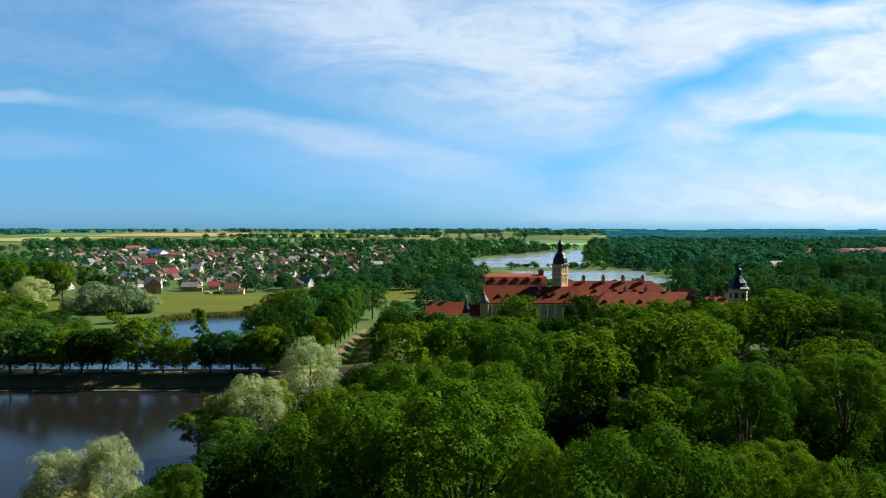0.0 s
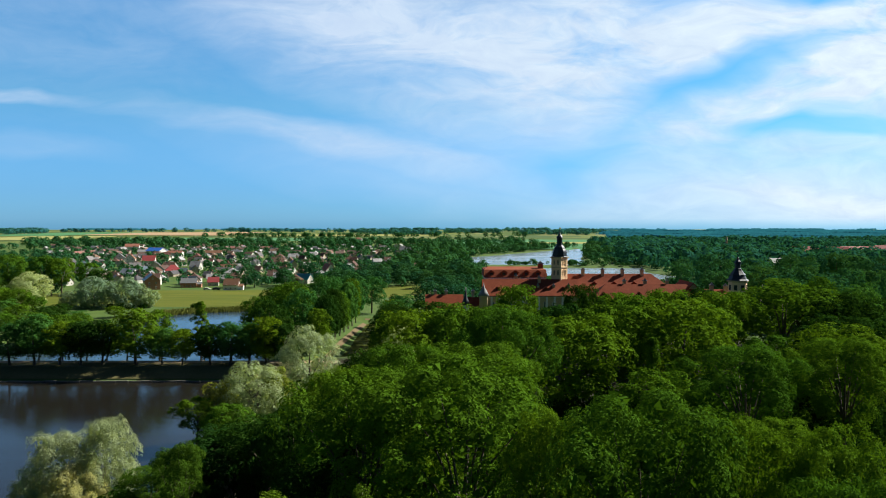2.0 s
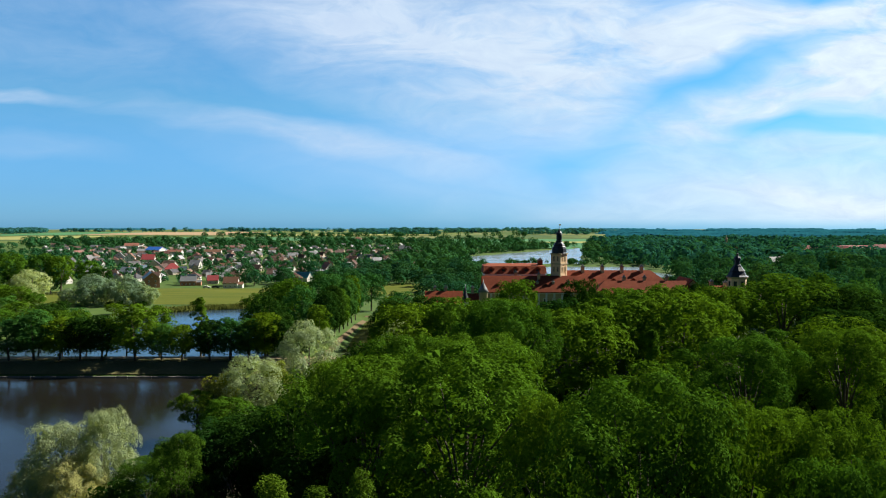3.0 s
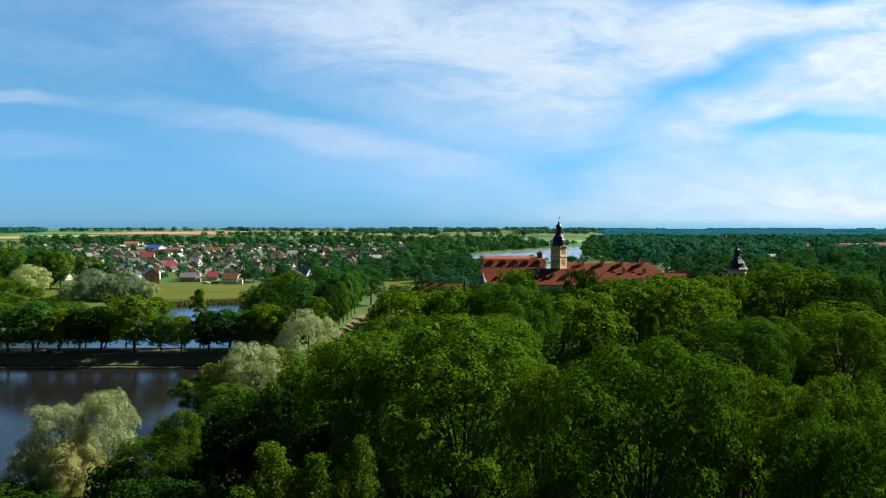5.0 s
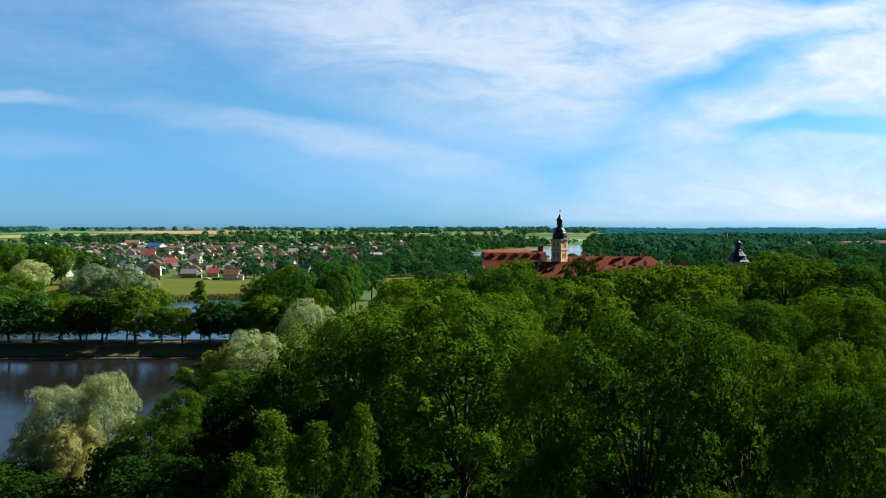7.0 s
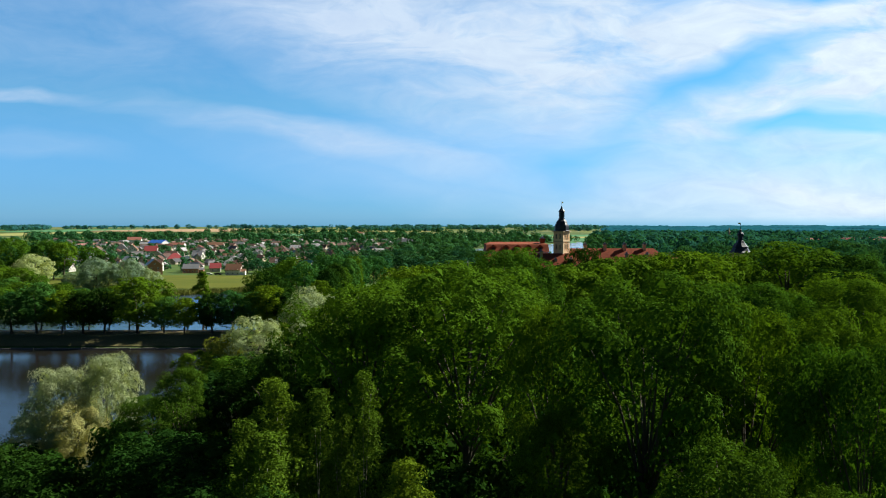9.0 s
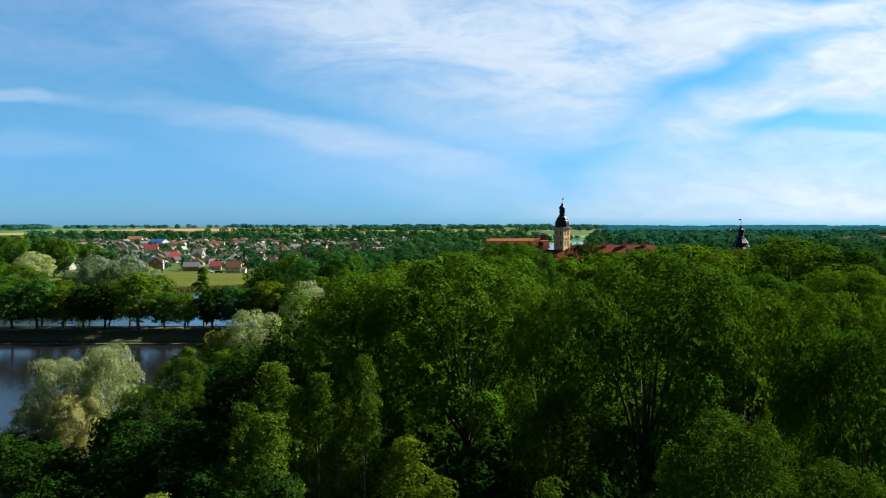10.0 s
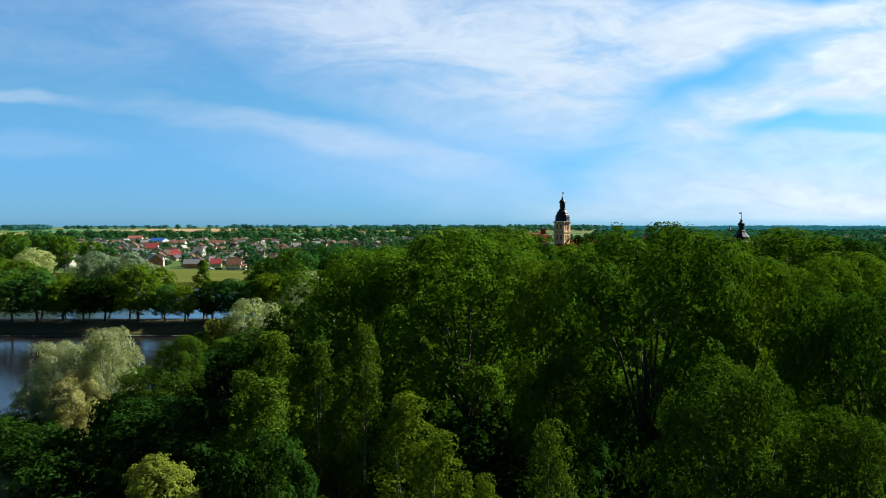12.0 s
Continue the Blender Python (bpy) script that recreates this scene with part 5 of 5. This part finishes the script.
    part("wall", Shape().gable(6.2, 239, g, 12.2, 245.5, 13.0, 15.8), WHITE, lodge)
    part("roof", Shape().roof_slabs(-5.0, 238, 6.2, 246, 13.2, 16.6, 0.5, 0.25), ROOF_CASTLE, lodge)
    part("roof", Shape().roof_slabs(6.8, 239, 12.2, 245.5, 13.0, 15.8, 0.5, 0.25), ROOF_CASTLE, lodge)
    for x in (-2.3, 1.2, 9.8):
        chimney(lodge, x, 242.6, 15.0, 17.8, 0.9)
    rows_of_windows(lodge, -4.5, 12, 237.99, (10.2,), 2.6, 1.0, 1.5)
    spire = thing("lodge_turret", "small white turret with dark pointed spire", "turret", "castle buildings", Matrix.Translation((7.3, 237.2, 0)))
    part("wall", Shape().lathe([(1.1, g), (1.1, 14.0)], 8), WHITE, spire)
    part("roof", Shape().lathe([(1.4, 14.0), (1.0, 15.2), (0.45, 16.6), (0.3, 17.6), (0.05, 19.6)], 8), DARK_COPPER, spire, smooth=True)


castle()


# ---------------------------------------------------------------- the town
def house(label, seed, length, depth, eave, ridge, wall_mat=WALL_TOWN, roof_mat=ROOF_TOWN, annex=False, hipped=False, storeys=1, few=False):
    """One house at the origin, its ridge along x, its front to -y."""
    rng = random.Random(seed)
    h = thing("house", label, "house", "town houses")
    x, y = length / 2, depth / 2
    if hipped:
        part("wall", Shape().box(-x, -y, -1, x, y, eave), wall_mat, h)
        part("roof", Shape().hip(-x, -y, x, y, eave, ridge), roof_mat, h)
    else:
        part("wall", Shape().gable(-x, -y, -1, x, y, eave, ridge), wall_mat, h)
        part("roof", Shape().roof_slabs(-x, -y, x, y, eave, ridge), roof_mat, h)
    if annex:
        part("annex_wall", Shape().gable(x, -y * 0.7, -1, x + 4, y * 0.5, eave * 0.7, eave * 0.7 + 1.8), wall_mat, h)
        part("annex_roof", Shape().roof_slabs(x, -y * 0.7, x + 4, y * 0.5, eave * 0.7, eave * 0.7 + 1.8, 0.4), roof_mat, h)
    cx = rng.uniform(-x * 0.5, x * 0.5)
    ch = part("chimney", Shape().box(cx - 0.4, 0.3, eave, cx + 0.4, 1.1, ridge + 0.9), BRICK, h)
    if not few:
        part("cap", Shape().box(cx - 0.5, 0.2, ridge + 0.9, cx + 0.5, 1.2, ridge + 1.05), ROOF_SLATE, ch)
    for s in range(storeys):
        z = 1.0 + 2.8 * s
        n = 2 if few else max(2, int(length / 3.2))
        for k in range(n):
            window(h, -x + (k + 0.5) * length / n, -y, z, 1.2, 1.4)
        for o in (() if few else (-1, 1)):
            window(h, x, o * depth * 0.22, z, 1.1, 1.4, WHITE, "y", 1)
    if not hipped and not few:
        window(h, x, 0, eave + 0.5, 1.0, 1.2, WHITE, "y", 1)
    return h


PLAIN_HOUSES = [
    house("low town house with tiled gable roof", 1, 10, 8, 3.2, 6.8),
    house("town house with steep roof and attic", 2, 9, 8.5, 3.4, 8.0),
    house("long low town house with shallow roof", 3, 13, 7.5, 3.0, 6.0),
    house("two-storey town house with gable roof", 4, 11, 9, 5.8, 9.2, storeys=2),
    house("town house with a hipped roof", 5, 11, 10, 3.6, 7.4, hipped=True),
    house("small house with an annex", 6, 8.5, 7.5, 3.1, 6.6, annex=True)]
DISTANT_HOUSES = [
    house("distant low house with gable roof", 11, 9, 7.5, 3.0, 6.4, few=True),
    house("distant town house with steep roof", 12, 8.5, 8, 3.6, 8.0, few=True),
    house("distant long low town house", 13, 13, 7.5, 3.0, 5.8, few=True),
    house("distant town house with hipped roof", 14, 10, 9, 3.6, 7.0, hipped=True, few=True),
    house("distant white-walled town house", 15, 9, 8, 4.2, 7.8, WHITE, few=True)]
taken = set()
town_rng = random.Random(3)
spots = []


def settle(master, x, y, turn, scale=1.0):
    m = Matrix.Translation((x, y, float(land(x, y)))) @ Matrix.Rotation(radians(turn), 4, "Z") @ Matrix.Scale(scale, 4)
    spots.append((x, y))
    if master.name in taken:
        return copy_thing(master, m @ Matrix.Diagonal((*[1 / k for k in master.scale], 1)))
    taken.add(master.name)
    master.matrix_basis = m
    return master


# houses that stand out
settle(house("brick house with a pale metal gable roof", 20, 12, 10, 6.6, 10.6, BRICK, ROOF_METAL, storeys=2), -171, 446, -62, 0.85)
settle(house("brown brick house with a grey roof", 21, 14, 10, 4.4, 8.2, BRICK, ROOF_SLATE, annex=True), -154, 462, 8, 0.66)
settle(house("red-roofed house beside the meadow", 22, 9, 8, 3.6, 7.6, WALL_TOWN, ROOF_RED), -143, 474, 12, 0.7)
settle(house("white villa with a steep red roof and gables", 23, 12, 9, 4.8, 9.6, WHITE, ROOF_BROWN, annex=True, storeys=2), -122.5, 441, 4, 0.68)
settle(house("house with a bright red hipped roof", 24, 11, 9, 3.8, 8.0, WHITE, ROOF_RED, hipped=True), -203, 572, 20)
settle(house("house with a pale metal roof", 25, 11, 8, 3.2, 6.4, WALL_TOWN, ROOF_METAL), -226, 548, -20)
settle(house("low shed with a pale metal roof", 26, 12, 8, 3.0, 5.4, WALL_TOWN, ROOF_METAL), -268, 584, 10)
settle(house("large public building with an orange roof", 27, 24, 14, 8.0, 13.0, WHITE, ROOF_ORANGE, storeys=2), -457, 1120, 15, 0.8)
settle(house("white building with a bright blue roof", 28, 22, 13, 6.5, 10.0, WHITE, ROOF_BLUE, storeys=2), -352, 935, -25)
settle(house("house with a teal roof", 29, 13, 9, 3.8, 8.2, WALL_TOWN, ROOF_TEAL), -91, 500, -25, 0.75)
settle(house("white house with a red gable roof", 30, 9, 8, 4.0, 8.6, WHITE, ROOF_ORANGE), -86, 572, -55)
settle(house("tall beige block of flats", 31, 14, 12, 12, 15, WHITE, ROOF_BROWN, hipped=True, storeys=4), -157, 1420, 0)
settle(house("white house with a blue-grey roof", 32, 16, 10, 7, 11, WHITE, ROOF_SLATE, storeys=2), -45, 960, -10)
settle(house("long house with a brown roof", 33, 22, 10, 4.0, 8.2, WALL_TOWN, ROOF_BROWN), -178, 632, 6, 0.6)
settle(house("brown-roofed long school building", 34, 26, 10, 6, 9.5, WHITE, ROOF_BROWN, storeys=2), -272, 900, 4, 0.8)
settle(house("long town block with orange roof", 35, 22, 10, 6.0, 9.0, WHITE, ROOF_ORANGE, storeys=2), -318, 905, -4, 0.8)
settle(house("low house with a dark roof", 36, 12, 9, 3.4, 7.2, WALL_TOWN, ROOF_SLATE), -106, 498, 15, 0.75)
settle(house("tall white house with sharp gable", 37, 10, 10, 5.4, 10.0, WHITE, ROOF_SLATE, storeys=2), -318, 748, -70)
settle(house("tall white house with sharp gable", 38, 9, 9, 4.8, 9.2, WHITE, ROOF_BROWN, storeys=2), -303, 738, -75)
settle(house("white house with a red roof", 39, 11, 9, 4.2, 8.6, WHITE, ROOF_RED), -278, 720, 10)
settle(house("pale manor with a grey roof among trees", 40, 27, 10, 6.0, 9.5, WHITE, ROOF_SLATE, storeys=2), 292, 648, 10)
for x, y, turn in ((430, 900, 5), (455, 880, -8), (480, 890, 12), (512, 905, 0), (545, 930, 0)):
    settle(house("long red-roofed building among the woods", 41, 30, 12, 7.0, 12.5, WALL_TOWN, ROOF_RED, storeys=2), x, y, turn)
for x, y, turn, k in ((-250, 618, 15, 3), (-288, 640, -20, 1), (-262, 655, 5, 0), (-236, 600, 70, 5), (-196, 600, -65, 1), (-168, 560, 10, 4), (-128, 520, 80, 2),
                      (-112, 545, 10, 1), (-146, 600, -20, 0), (-60, 700, 20, 3), (-74, 760, -30, 1), (-95, 780, 0, 4), (-40, 760, 60, 0), (-20, 660, 10, 2)):
    settle(PLAIN_HOUSES[k], x, y, turn, 0.76)
tries = 0
far_spots = []
while len(spots) < 415 and tries < 9000:
    tries += 1
    y = 475 + 850 * town_rng.random() ** 1.2
    x = town_rng.uniform(-0.52, 0.0) * y + town_rng.uniform(-5, 25)
    if x > -0.02 * y - 8 or (y < 560 and x > -85) or min((x - a) ** 2 + (y - b) ** 2 for a, b in spots) < (9.5 + y * 0.003) ** 2 or pond_depth(x, y) > -12:
        continue
    if y > 890:
        spots.append((x, y))
        far_spots.append((x, y))
        continue
    kinds = PLAIN_HOUSES if y < 640 else DISTANT_HOUSES
    settle(town_rng.choice(kinds), x, y, town_rng.choice((8, -14, 75, 98, -70)) + town_rng.uniform(-9, 9), town_rng.uniform(0.66, 0.92))


def joined_houses(places):
    """The farthest houses of the town, too small to pick apart, as one mesh of walls and roofs."""
    rng = random.Random(44)
    shape, walls = Shape(), []
    for x, y in places:
        one, z, turn = Shape(), float(land(x, y)), radians(rng.choice((8, -14, 75, 98)) + rng.uniform(-9, 9))
        a, b, eave = rng.uniform(3.2, 5.5), rng.uniform(2.8, 3.4), rng.uniform(2.4, 4.2)
        one.gable(-a, -b, -1, a, b, eave, eave + 2.4)
        n_wall = len(one.f)
        one.roof_slabs(-a, -b, a, b, eave, eave + 2.4, 0.4)
        m = Matrix.Translation((x, y, z)) @ Matrix.Rotation(turn, 4, "Z")
        walls += [0] * n_wall + [1] * (len(one.f) - n_wall)
        shape.face_set([m @ Vector(p) for p in one.v], one.f)
    me = shape.mesh("far_houses", WALL_FAR)
    me.materials.append(ROOF_FAR)
    me.polygons.foreach_set("material_index", walls)
    return tagged(new("far_houses", me), "small far houses with pale walls and tiled roofs", "houses", kind="stuff")


joined_houses(far_spots)

# ---------------------------------------------------------------- small things of the distance
post = thing("spire_post", "slender dark spire beside the castle", "spire", m=Matrix.Translation((97.5, 231, 3.5)))
part("shaft", Shape().lathe([(0.8, 0), (0.8, 11.5), (1.0, 11.7), (0.5, 12.6), (0.3, 14.0)], 8), ROOF_SLATE, post)
part("finial", Shape().lathe([(0.3, 14.0), (0.12, 15.6), (0.3, 16.0), (0.04, 17.6)], 8), DARK_COPPER, post, "pointed metal finial", True)
monument = thing("bell_tower", "far pale bell tower on a pink base among trees", "tower", m=Matrix.Translation((352, 940, float(land(352, 940)))))
part("base", Shape().box(-6, -6, -1, 6, 6, 13), PINK, monument, "pink rendered base")
part("shaft", Shape().lathe([(1.6, 13), (1.4, 19), (1.9, 19.3), (1.0, 21), (0.3, 24)], 8), PLASTER, monument)


def parked_car(x, y, turn, paint, label):
    """A small car: body, cabin glass, wheels."""
    car = thing("car", label, "car", "cars by the meadow", Matrix.Translation((x, y, float(land(x, y)) + 0.14)) @ Matrix.Rotation(radians(turn), 4, "Z"))
    v = [(-2.1, 0.35), (2.1, 0.35), (2.1, 0.75), (1.2, 0.9), (0.6, 1.42), (-1.3, 1.42), (-2.0, 0.92)]
    n = len(v)
    pts = [(a, -0.85, b) for a, b in v] + [(a, 0.85, b) for a, b in v]
    part("body", Shape().face_set(pts, [tuple(range(n)), tuple(range(2 * n - 1, n - 1, -1))] + [(i, i + n, (i + 1) % n + n, (i + 1) % n) for i in range(n)]), paint, car)
    part("side_window", Shape().box(-1.2, -0.87, 0.95, 0.55, -0.851, 1.34), GLASS, car)
    for wx in (-1.3, 1.3):
        for wy in (-0.8, 0.8):
            part("wheel", Shape().face_set([(wx + 0.33 * math.cos(a * 0.7854), wy + s, 0.33 + 0.33 * math.sin(a * 0.7854)) for s in (-0.1, 0.1) for a in range(8)],
                                           [tuple(range(8)), tuple(range(15, 7, -1))] + [(i, 8 + i, 8 + (i + 1) % 8, (i + 1) % 8) for i in range(8)]), ASPHALT, car)


parked_car(-136, 438, 10, WHITE, "small white car parked by the meadow")
parked_car(-131, 439, -5, ASPHALT, "dark car parked by the meadow")
